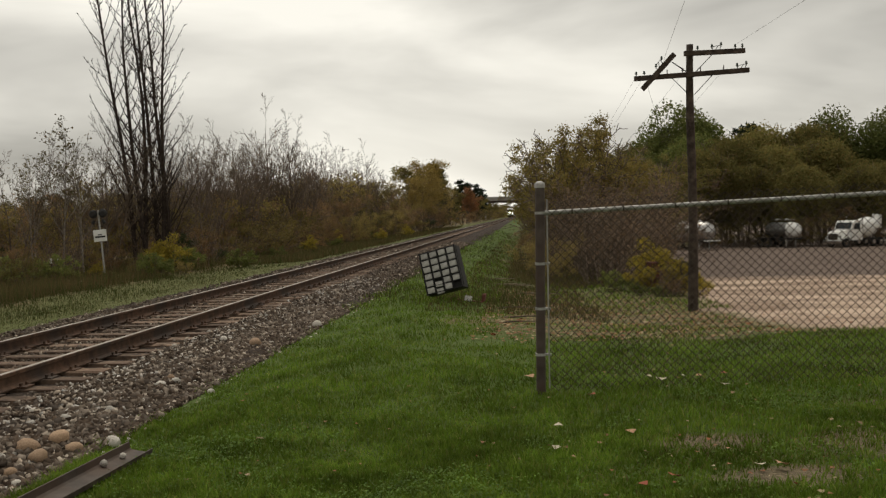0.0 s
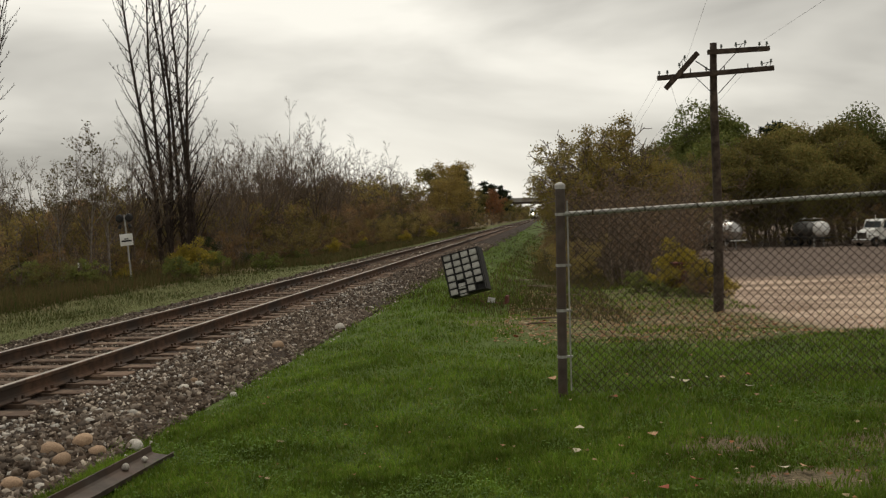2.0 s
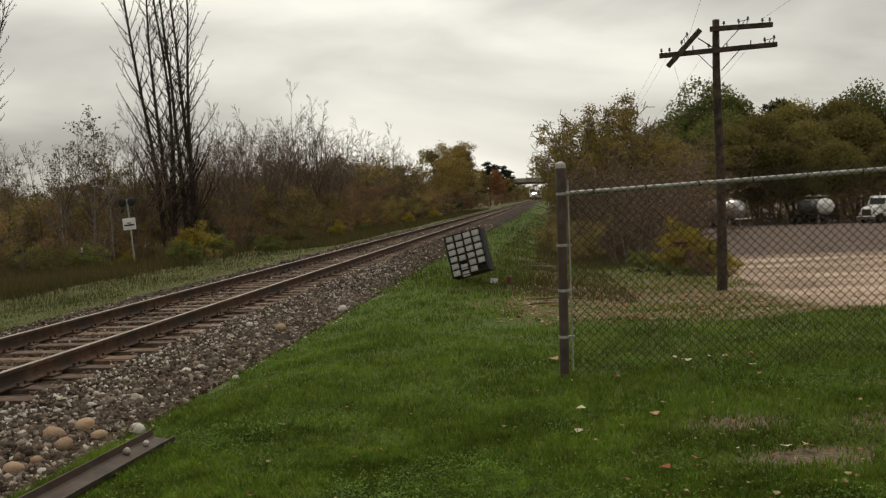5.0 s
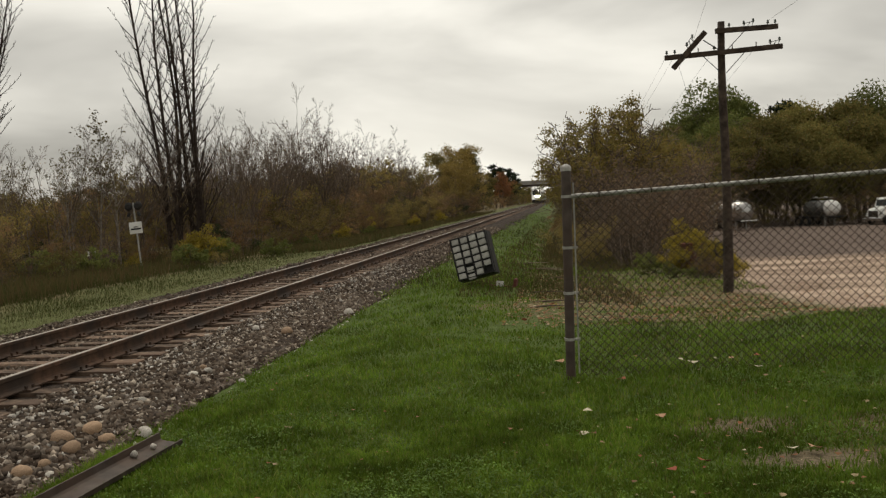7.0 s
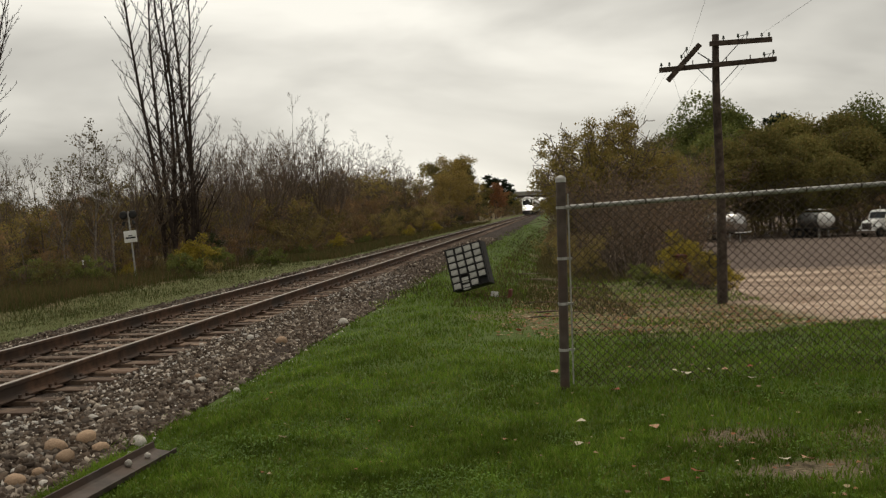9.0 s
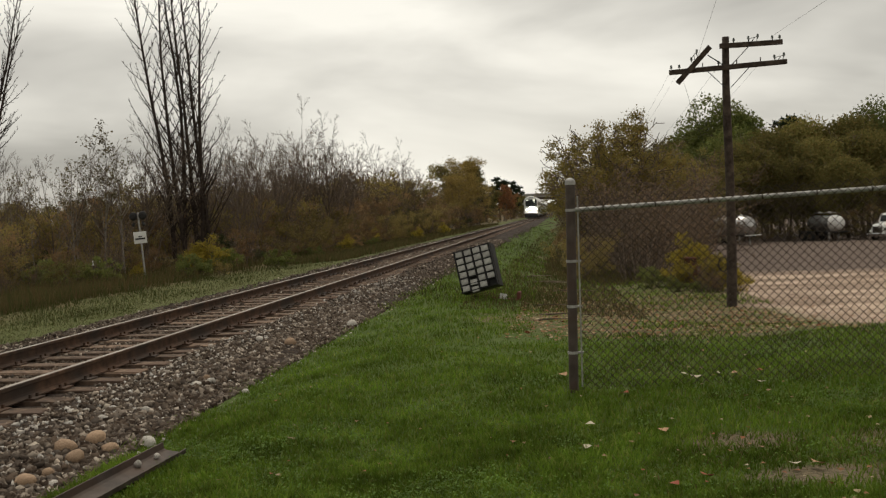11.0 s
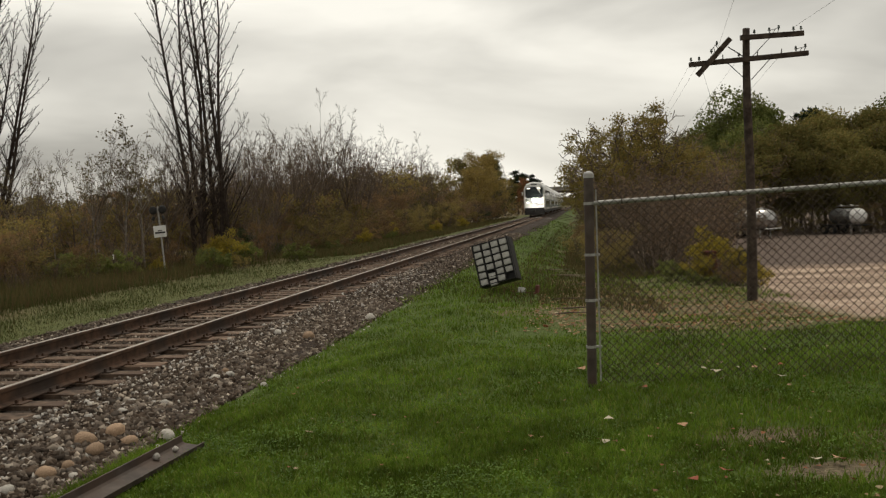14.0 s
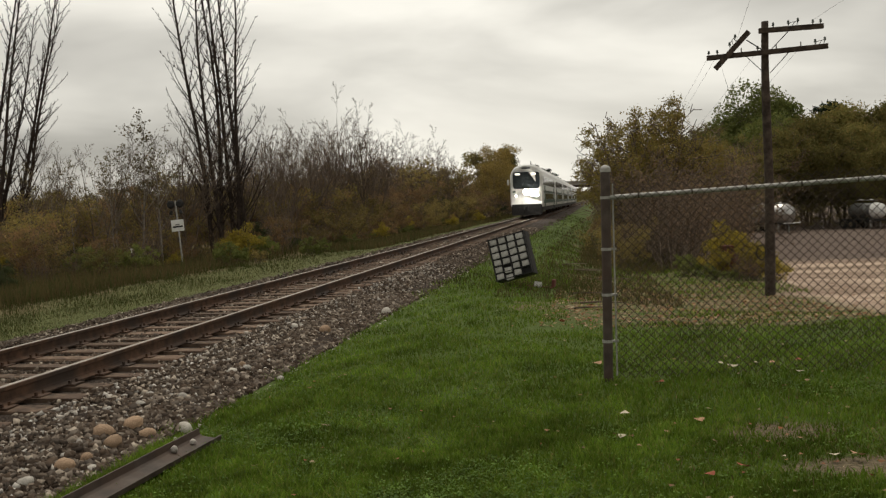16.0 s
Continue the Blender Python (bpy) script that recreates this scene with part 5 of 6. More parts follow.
TAN, PALE = "rounded tan field rock among the grey ballast", "pale rounded stone at the edge of the ballast"
for i, (x, y, s, tan) in enumerate([(-3.93, 6.86, 0.084, 1), (-3.83, 7.17, 0.088, 1), (-3.64, 7.02, 0.072, 1), (-3.74, 6.66, 0.078, 1), (-3.76, 6.02, 0.078, 1), (-3.74, 6.27, 0.05, 1), (-3.8, 5.62, 0.055, 0), (-3.35, 7.13, 0.06, 0), (-3.95, 9.6, 0.055, 0), (-3.87, 9.8, 0.06, 0), (-3.83, 12.73, 0.095, 1), (-3.53, 15.3, 0.085, 0), (-3.37, 5.15, 0.05, 0), (-3.3, 9.3, 0.045, 0), (-4.0, 10.0, 0.05, 1), (-3.93, 8.3, 0.05, 0), (-4.15, 7.9, 0.05, 0), (-4.4, 13.1, 0.055, 0), (-3.6, 6.1, 0.045, 0), (-3.45, 7.3, 0.05, 0)]):
    build_rock(i, x, y, s, M_STONE_TAN if tan else M_STONE_PALE, TAN if tan else PALE, 0.12)
ob = build_rock(91, -2.90, 5.97, 0.032, M_STONE_PALE, "small pale stone lying in the steel channel", 0.0)
ob.location.z = -0.085
ob = build_rock(92, -2.87, 6.2, 0.024, M_STONE_PALE, "small pale stone lying in the steel channel", 0.0)
ob.location.z = -0.09


def build_sign():
    """Whistle-post style marker: leaning pole, white board with unreadable lines, two dark round heads."""
    x, y = -15.36, 33.0
    z = gz(x, y)
    s = empty("track_sign", pose(x, y, z) @ Matrix.Rotation(radians(-4.5), 4, "Y"), "white trackside sign board on a leaning grey pole", "sign")
    bm = bmesh.new()
    rod(bm, (0, 0, -0.3), (0, 0, 2.55), 0.032, sides=10)
    part("pole", bm, M_GALV, s)
    bm = bmesh.new()
    box(bm, -0.25, 0.25, -0.055, -0.035, 1.40, 1.83, 0.008)
    board = part("board", bm, M_WHITE, s, "white rectangular board")
    for x0, x1, z0, z1 in ((-0.07, 0.08, 1.63, 1.665), (-0.19, 0.2, 1.54, 1.60)):
        bm = bmesh.new()
        box(bm, x0, x1, -0.062, -0.054, z0, z1)
        part("lettering_bar", bm, M_BLACK, board)
    for sx in (-0.19, 0.17):
        bm = bmesh.new()
        lathe(bm, [(0.15, 0), (0.16, 0.03), (0.15, 0.06), (0.09, 0.10)], 14, Matrix.Translation((sx, 0.03, 2.42)) @ Matrix.Rotation(radians(90), 4, "X"))
        head = part("lamp_head", bm, M_BLACK, s, "dark round signal head")
        bm = bmesh.new()
        rod(bm, (sx * 0.9, -0.02, 2.18), (sx * 1.25, -0.05, 2.05), 0.045, 0.06, 8)
        part("bell_cup", bm, M_BLACK, head)
    bm = bmesh.new()
    rod(bm, (-0.22, 0, 2.42), (0.22, 0, 2.42), 0.025, sides=8)
    part("cross_bar", bm, M_BLACK, s)


build_sign()
for mx in (-17.2, -16.95):
    z = gz(mx, 32.6)
    st = empty("marker_stake", pose(mx, 32.6, z), "thin marker stake with a white tag among dry weeds", "stake", "marker stakes")
    bm = bmesh.new()
    box(bm, -0.012, 0.012, -0.012, 0.012, -0.1, 0.85, 0.004)
    part("stake", bm, M_POLE, st)
    bm = bmesh.new()
    box(bm, -0.035, 0.035, -0.024, -0.014, 0.68, 0.86, 0.004)
    part("tag", bm, M_WHITE, st, "white plastic tag")

bm = bmesh.new()
box(bm, -0.42, 0.42, -0.3, 0.3, 0, 0.92, 0.05)
box(bm, -0.46, 0.46, -0.34, 0.34, 0.9, 0.97, 0.02)
tank = part("red_bin", bm, M_BRICKRED, None)
tank.matrix_basis = pose(4.05, 28.3, gz(4.05, 28.3) - 0.12, 0, 2, 12)
tagged(tank, "faded rusty red metal bin among shrubs", "bin")


# ---- yard vehicles ----
def wheel(parent, x, y, r=0.5, w=0.28):
    bm = bmesh.new()
    rod(bm, (x - w / 2, y, r), (x + w / 2, y, r), r, sides=20)
    t = part("wheel", bm, M_RUBBER, parent)
    bm = bmesh.new()
    rod(bm, (x - w / 2 - 0.02, y, r), (x + w / 2 + 0.02, y, r), r * 0.55, sides=14)
    part("rim", bm, M_CHROME, t)


def build_trailer(x, y, turn, label, dark):
    """Dry-bulk tank trailer; its length runs along local y."""
    t = empty("tank_trailer", pose(x, y, gz(x, y), 0, 0, turn), label, "trailer", "tank trailers")
    L = 5.7 if dark else 6.9
    bm = bmesh.new()
    prof = [(0.15, 0.0), (0.62, 0.12), (0.98, 0.5), (1.12, 1.0), (1.12, L - 2.0), (0.98, L - 1.5), (0.62, L - 1.12), (0.15, L - 1.0)]
    slim = 0.78 if dark else 1.0
    prof = [(q * slim, p) for q, p in prof]
    lathe(bm, prof, 22, Matrix.Translation((0, 0, 2.0)) @ Matrix.Rotation(radians(-90), 4, "X"))
    part("tank", bm, M_STEEL_DULL if dark else M_STEEL, t, "dull steel tank" if dark else "pale polished tank", smooth=True)
    if dark:
        bm = bmesh.new()
        lathe(bm, [(0.12, -0.02), (0.50, 0.10), (0.79, 0.48), (0.90, 1.0), (0.90, 1.3), (0.87, 1.31)], 22, Matrix.Translation((0, 0, 2.0)) @ Matrix.Rotation(radians(-90), 4, "X"))
        part("tank_end", bm, M_WHITE, t, "white domed tank end", smooth=True)
    for yy in (1.8, L - 2.5):
        bm = bmesh.new()
        lathe(bm, [(0.75, 0.0), (0.2, -0.95), (0.12, -1.15)][::-1], 14, Matrix.Translation((0, yy, 1.75)))
        part("hopper", bm, M_STEEL, t)
        bm = bmesh.new()
        lathe(bm, [(0.28, 0), (0.28, 0.12), (0.1, 0.2)], 12, Matrix.Translation((0, yy, 3.08)))
        part("hatch", bm, M_GALV, t)
    for sx in (-1, 1):
        bm = bmesh.new()
        box(bm, sx * 0.5 - 0.06, sx * 0.5 + 0.06, 0.2, L - 0.6, 0.86, 1.06, 0.02)
        part("frame_rail", bm, M_BLACK, t)
        bm = bmesh.new()
        box(bm, sx * 0.75 - 0.05, sx * 0.75 + 0.05, 1.2, 1.3, 0.0, 1.0, 0.01)
        part("landing_leg", bm, M_GALV, t)
        bm = bmesh.new()
        box(bm, sx * 1.0 - 0.25, sx * 1.0 + 0.25, L - 2.6, L - 0.4, 1.02, 1.09, 0.02)
        part("mudguard", bm, M_GALV if not dark else M_BLACK, t)
    for yy in (L - 2.1, L - 1.0):
        for sx in (-1, 1):
            wheel(t, sx * 1.0, yy)
    bm = bmesh.new()
    box(bm, -1.2, 1.2, 0.0, 0.12, 0.98, 1.1, 0.02)
    part("bumper", bm, M_WHITE if not dark else M_BLACK, t)
    bm = bmesh.new()
    box(bm, -0.25, 0.25, 0.9, L - 2.0, 3.10, 3.16, 0.01)
    part("catwalk", bm, M_GALV, t)


def build_truck(x, y, turn, label, paint, mixer):
    """Conventional truck; its nose points to local -y."""
    t = empty("truck", pose(x, y, gz(x, y), 0, 0, turn), label, "truck", "parked trucks")
    bm = bmesh.new()
    prism(bm, [(0.0, 0.75), (0.05, 1.45), (0.25, 1.72), (1.7, 1.95), (1.7, 0.75)], -0.75, 0.75)
    part("hood", bm, paint, t)
    bm = bmesh.new()
    prism(bm, [(1.65, 0.75), (1.65, 1.95), (2.0, 2.75), (2.2, 2.92), (3.5, 2.95), (3.5, 0.75)], -1.1, 1.1)
    part("cab", bm, paint, t)
    bm = bmesh.new()
    prism(bm, [(1.70, 2.02), (1.995, 2.68), (1.96, 2.70), (1.66, 2.04)], -0.95, 0.95)
    part("windshield", bm, M_GLASS_DARK, t)
    for sx in (-1, 1):
        bm = bmesh.new()
        prism(bm, [(2.05, 1.95), (2.3, 2.65), (3.1, 2.65), (3.1, 1.95)], sx * 1.095, sx * 1.115)
        part("side_window", bm, M_GLASS_DARK, t)
        bm = bmesh.new()
        prism(bm, [(0.15, 0.95), (0.3, 1.25), (1.3, 1.3), (1.6, 0.9), (1.45, 0.9), (1.2, 1.1), (0.5, 1.1), (0.3, 0.9)], sx * 0.72, sx * 1.15)
        part("fender", bm, paint, t)
        bm = bmesh.new()
        rod(bm, (sx * 0.9, -0.02, 1.2), (sx * 0.9, 0.08, 1.2), 0.13, sides=12)
        part("headlamp", bm, M_CHROME, t)
        bm = bmesh.new()
        rod(bm, (sx * 1.05, 3.65, 0.9), (sx * 1.05, 3.65, 3.4), 0.07, sides=10)
        part("exhaust_stack", bm, M_CHROME, t)
        wheel(t, sx * 0.95, 0.9)
        for yy in (5.6, 6.9):
            wheel(t, sx * 0.95, yy)
        bm = bmesh.new()
        box(bm, sx * 0.42 - 0.05, sx * 0.42 + 0.05, 1.5, 7.6, 0.7, 0.95, 0.02)
        part("chassis_rail", bm, M_BLACK, t)
    bm = bmesh.new()
    box(bm, -0.6, 0.6, -0.05, 0.06, 0.8, 1.55, 0.03)
    part("grille", bm, M_CHROME, t)
    bm = bmesh.new()
    box(bm, -1.15, 1.15, -0.22, 0.0, 0.45, 0.78, 0.05)
    part("bumper", bm, M_CHROME, t)
    if mixer:
        bm = bmesh.new()
        lathe(bm, [(0.4, 0), (0.9, 0.5), (1.15, 1.5), (1.1, 2.3), (0.6, 3.6), (0.45, 4.0)], 20, Matrix.Translation((0, 3.9, 1.75)) @ Matrix.Rotation(radians(-78), 4, "X"))
        part("drum", bm, M_WHITE, t, smooth=True)
        bm = bmesh.new()
        prism(bm, [(7.2, 2.2), (7.9, 2.0), (8.0, 3.5), (7.4, 3.6)], -0.4, 0.4)
        part("hopper", bm, M_WHITE, t)
    else:
        bm = bmesh.new()
        box(bm, -1.15, 1.15, 3.8, 7.8, 1.0, 2.6, 0.06)
        part("cargo_body", bm, M_WHITE, t)


build_trailer(20.4, 103, 34, "pale tank trailer parked at the yard edge", False)
build_trailer(31.0, 108, 33, "dull steel tank trailer with white end on dirt yard", True)
build_truck(34.0, 106, -55, "white conventional mixer truck parked in the yard", M_WHITE, True)
build_truck(39.4, 103, -60, "yellow work truck parked beside the white truck", M_YELLOW, False)


# ---- road bridge over the line ----
def build_bridge():
    by = 440.0
    b = empty("road_bridge", pose(TRACK_X, by, 0), "pale concrete road bridge crossing the railway", "bridge")
    bm = bmesh.new()
    box(bm, -26, 34, -5, 5, 8.0, 9.0, 0.05)
    part("deck", bm, M_CONCRETE, b)
    for yy in (-5.0, 4.7):
        bm = bmesh.new()
        box(bm, -26, 34, yy - 0.15, yy + 0.15, 9.0, 9.85, 0.03)
        part("parapet", bm, M_CONCRETE, b)
    for i in range(5):
        bm = bmesh.new()
        box(bm, -26, 34, -4.4 + i * 2.1, -4.0 + i * 2.1, 7.1, 8.0)
        part("girder", bm, M_CHANNEL, b)
    for xx in (-11.5, 9.0):
        bm = bmesh.new()
        box(bm, xx - 0.6, xx + 0.6, -4.8, 4.8, -1.5, 7.1, 0.08)
        part("pier", bm, M_CONCRETE, b)
    for sx, x0, x1 in ((-1, -40, -24), (1, 24, 50)):
        bm = bmesh.new()
        prism(bm, [(-9, -1.5), (9, -1.5), (5, 8.9), (-5, 8.9)], x0, x1)
        part("embankment", bm, M_BANK, b)


M_BANK = surface("grassy_bank", (0.05, 0.055, 0.02), (0.11, 0.09, 0.045), 0.6, 0.95, 0.4)
build_bridge()


# ---- ties, ballast, grass and leaves ----
def build_ties():
    r = random.Random(21)
    shapes = []
    for k in range(5):
        bm = bmesh.new()
        box(bm, -1.3, 1.3, -0.115, 0.115, -0.18, 0, 0.012)
        for v in bm.verts:
            v.co += Vector((r.uniform(-0.02, 0.02), r.uniform(-0.010, 0.010), r.uniform(-0.008, 0.006)))
        me = bpy.data.meshes.new("tie")
        bm.to_mesh(me)
        bm.free()
        me.materials.append(M_TIE)
        shapes.append(me)
    bm = bmesh.new()
    box(bm, -0.17, 0.17, -0.09, 0.09, -0.003, 0.016)
    for sx, sy in ((-0.10, -0.06), (0.10, 0.06), (-0.10, 0.06), (0.10, -0.06)):
        box(bm, sx - 0.012, sx + 0.012, sy - 0.012, sy + 0.012, 0.01, 0.05)
    plate = bpy.data.meshes.new("tie_plate")
    bm.to_mesh(plate)
    bm.free()
    plate.materials.append(M_RAIL_SIDE)
    y, k = -9.0, 0
    far_v, far_f = [], []
    while y < 700:
        a = r.gauss(0, 1.2)
        dx, dz = r.uniform(-0.07, 0.07), r.uniform(-0.012, 0.006)
        if k < 300:
            t = new("tie", shapes[k % 5])
            t.parent = track
            t.matrix_basis = pose(dx, y, -0.178 + dz, 0, 0, a + (180 if r.random() < 0.5 else 0))
            if k < 80:
                for rx in (NEAR_RAIL, FAR_RAIL):
                    p = new("tie_plate", plate)
                    p.parent = track
                    p.matrix_basis = pose(rx - TRACK_X, y, -0.178 + 0.002, 0, 0, a)
        else:
            i = len(far_v)
            for z in (-0.3, -0.178):
                far_v += [(-1.3 + dx, y - 0.11, z), (1.3 + dx, y - 0.11, z), (1.3 + dx, y + 0.11, z), (-1.3 + dx, y + 0.11, z)]
            far_f += [(i + 4, i + 5, i + 6, i + 7), (i, i + 1, i + 5, i + 4), (i + 1, i + 2, i + 6, i + 5), (i + 2, i + 3, i + 7, i + 6), (i + 3, i, i + 4, i + 7)]
        y += r.gauss(0.55, 0.025)
        k += 1
    tagged(raw("far_ties", far_v, far_f, M_TIE, track), kind="stuff")


build_ties()


def scatter_stones(name, label, count, place, size, seed, material, sink=0.25):
    """Many angular stones in one mesh."""
    rng = np.random.default_rng(seed)
    bm = bmesh.new()
    bmesh.ops.create_cube(bm, size=1.5)
    bmesh.ops.triangulate(bm, faces=bm.faces)
    bm.verts.index_update()
    base = np.array([v.co[:] for v in bm.verts])
    tri = np.array([[v.index for v in f.verts] for f in bm.faces])
    bm.free()
    p = place(rng, count)
    n = len(p)
    s = size(rng, p)[:, None, None]
    v = base[None] * rng.uniform(0.6, 1.25, (n, len(base), 1)) * rng.uniform(0.55, 1.25, (n, 1, 3)) + rng.normal(0, 0.13, (n, len(base), 3))
    q = rng.normal(0, 1, (n, 4))
    q /= np.linalg.norm(q, axis=1)[:, None]
    w, x, y, z = q.T
    R = np.stack([1 - 2 * (y * y + z * z), 2 * (x * y - w * z), 2 * (x * z + w * y), 2 * (x * y + w * z), 1 - 2 * (x * x + z * z), 2 * (y * z - w * x), 2 * (x * z - w * y), 2 * (y * z + w * x), 1 - 2 * (x * x + y * y)], 1).reshape(n, 3, 3)
    v = np.einsum("nij,nkj->nki", R, v) * s
    v += p[:, None, :]
    v[:, :, 2] += s[:, :, 0] * (0.5 - sink)
    f = (tri[None] + (np.arange(n) * len(base))[:, None, None]).reshape(-1, 3)
    return tagged(raw(name, v.reshape(-1, 3), f, material), label, "ballast stones", kind="stuff")


def ballast_place(y0, y1, power):
    def place(rng, count):
        y = y0 + (y1 - y0) * rng.random(count) ** power
        side = rng.random(count)
        x = np.where(side < 0.56, TRACK_X + 1.0 + 1.75 * rng.random(count) ** 0.6, np.where(side < 0.78, TRACK_X + rng.uniform(-0.7, 0.7, count), TRACK_X - rng.uniform(1.0, 3.5, count)))
        z = bed_z(x)
        edge = np.where(x > TRACK_X + 2.4, np.maximum(z, ground_z(x, y)), z)
        return np.stack([x, y, edge], 1)
    return place


scatter_stones("ballast_stones", "angular grey crushed ballast stones heaped beside the rails", 32000, ballast_place(4.0, 18, 1.25), lambda rng, p: rng.uniform(0.014, 0.036, len(p)) * np.where(p[:, 0] > TRACK_X + 1.9, 1.1, 0.85), 1, M_STONES)
scatter_stones("ballast_stones", "angular grey crushed ballast stones further along the track", 12000, ballast_place(17, 60, 1.5), lambda rng, p: rng.uniform(0.018, 0.038, len(p)) * (1 + (p[:, 1] - 17) / 60), 2, M_STONES)


def pale_place(rng, count):
    y = 4.5 + 22 * rng.random(count) ** 1.6
    x = TRACK_X + rng.uniform(1.2, 2.9, count)
    return np.stack([x, y, np.maximum(bed_z(x), ground_z(x, y) - 0.02)], 1)


M_PALES = island("pale_ballast_stone", [(0.32, 0.30, 0.27), (0.48, 0.45, 0.41), (0.38, 0.31, 0.24), (0.55, 0.53, 0.5)], 0.9)
scatter_stones("pale_pebbles", "scattered pale limestone pebbles on the ballast shoulder", 6600, pale_place, lambda rng, p: rng.uniform(0.009, 0.025, len(p)) * (0.8 + 0.8 * rng.random(len(p)) ** 5), 3, M_PALES, 0.1)


def scatter_grass(name, label, count, place, height, width, seed, material, lean=0.5):
    """Single bent blades, two faces each."""
    rng = np.random.default_rng(seed)
    p = place(rng, count)
    n = len(p)
    h, w = height(rng, p), width(rng, p)
    a, b = rng.uniform(0, 2 * np.pi, n), rng.uniform(0, 2 * np.pi, n)
    side = np.stack([np.cos(a), np.sin(a), np.zeros(n)], 1) * w[:, None] / 2
    bend = np.stack([np.cos(b), np.sin(b), np.zeros(n)], 1) * (h * rng.uniform(0.1, lean, n))[:, None]
    up = np.stack([np.zeros(n), np.zeros(n), h], 1)
    v = np.stack([p - side, p + side, p + up * 0.6 + bend * 0.4 + side * 0.7, p + up * 0.6 + bend * 0.4 - side * 0.7, p + up + bend], 1)
    i = np.arange(n) * 5
    q = np.stack([i, i + 1, i + 2, i + 3, i + 3, i + 2, i + 4], 1)
    me = bpy.data.meshes.new(name)
    me.vertices.add(n * 5)
    me.vertices.foreach_set("co", v.astype(np.float32).ravel())
    me.loops.add(n * 7)
    me.loops.foreach_set("vertex_index", q.astype(np.int32).ravel())
    me.polygons.add(n * 2)
    me.polygons.foreach_set("loop_start", np.stack([np.arange(n) * 7, np.arange(n) * 7 + 4], 1).astype(np.int32).ravel())
    me.update(calc_edges=True)
    me.materials.append(material)
    return tagged(new(name, me), label, "grass", kind="stuff")


def clumps(x, y):
    return np.sin(2.1 * x + 1.3 * np.sin(1.7 * y)) * np.sin(1.9 * y + 1.1 * np.sin(1.4 * x)) + 0.5 * np.sin(5.3 * x + 2) * np.sin(4.7 * y)


def lawn_place(y0, y1, bare=True):
    def place(rng, count):
        y = 1 / (1 / y0 - rng.random(count) * (1 / y0 - 1 / y1))
        x = rng.uniform(-0.62, 0.62, count) * y
        edge = -3.45 + 0.18 * np.sin(y * 2.3) + 0.12 * np.sin(y * 5.1) - 0.012 * np.clip(y - 8, 0, 40) + rng.normal(0, 0.10, count)
        keep = (x > edge) & (x < 7.5)
        keep &= ~((y > 12.5 + 0.6 * np.sin(x * 2)) & (x > -0.9 + 0.5 * np.sin(y)) & (rng.random(count) < 0.25 + 0.70 * smooth01(-0.5, 0.4, clumps(x * 0.6 + 1, y * 0.5))))
        patch = np.exp(-((x - 1.4) / 0.55) ** 2 - ((y - 5.45) / 0.28) ** 2) + 0.75 * np.exp(-((x - 1.15) / 0.35) ** 2 - ((y - 6.3) / 0.25) ** 2) + 0.6 * np.exp(-((x - 2.1) / 0.4) ** 2 - ((y - 6.1) / 0.4) ** 2)
        keep &= rng.random(count) > 1.1 * patch
        keep &= rng.random(count) > np.where(x > 0.4, 0.42 * smooth01(0.1, 0.9, clumps(x, y)), 0)
        keep &= ~((y + 0.5 * x > 16.2 + rng.normal(0, 0.5, count)) & (x > 3.7 + rng.normal(0, 0.25, count)))
        x, y = x[keep], y[keep]
        return np.stack([x, y, ground_z(x, y) - 0.004], 1)
    return place


scatter_grass("lawn_grass", "short green mown lawn grass", 260000, lawn_place(4.3, 26), lambda rng, p: rng.uniform(0.018, 0.055, len(p)) * (1 + 0.35 * clumps(p[:, 0], p[:, 1])) * (1 + 0.02 * p[:, 1]), lambda rng, p: rng.uniform(0.005, 0.010, len(p)) * (0.7 + p[:, 1] / 12), 11, M_GRASS, 0.9)

scatter_grass("tall_tufts", "longer uncut grass tufts in the lawn", 26000, lawn_place(4.3, 22), lambda rng, p: rng.uniform(0.05, 0.10, len(p)) * smooth01(0.0, 0.9, clumps(p[:, 0] + 3, p[:, 1] * 1.3)) + 0.01, lambda rng, p: rng.uniform(0.004, 0.008, len(p)) * (0.7 + p[:, 1] / 12), 16, M_GRASS, 1.1)

M_STRAW = island("dead_straw", [(0.17, 0.12, 0.06), (0.26, 0.19, 0.10), (0.12, 0.085, 0.045), (0.20, 0.13, 0.07)], 0.85, 0.1, 0.2)


def straw_place(rng, count):
    """Thin thatch on the worn side of the lawn."""
    p = lawn_place(4.4, 15)(rng, count)
    k = 0.15 + 0.85 * smooth01(-0.3, 0.8, clumps(p[:, 0] * 0.8 + 4, p[:, 1] * 0.9))
    return p[rng.random(len(p)) < k * smooth01(-0.2, 1.6, p[:, 0])]


scatter_grass("dead_straw", "dead straw and thatch on the worn part of the lawn", 46000, straw_place, lambda rng, p: rng.uniform(0.012, 0.045, len(p)), lambda rng, p: rng.uniform(0.004, 0.008, len(p)) * (0.7 + p[:, 1] / 12), 27, M_STRAW, 2.0)

scatter_grass("edge_tufts", "uncut grass tufts between the ballast and the steel channel", 5200, lambda rng, c: (lambda y: (lambda x: np.stack([x, y, ground_z(x, y)], 1))(rng.uniform(-3.42, -3.0, c)))(rng.uniform(4.4, 6.7, c)), lambda rng, p: rng.uniform(0.03, 0.10, len(p)), lambda rng, p: rng.uniform(0.004, 0.008, len(p)), 20, M_GRASS, 1.0)

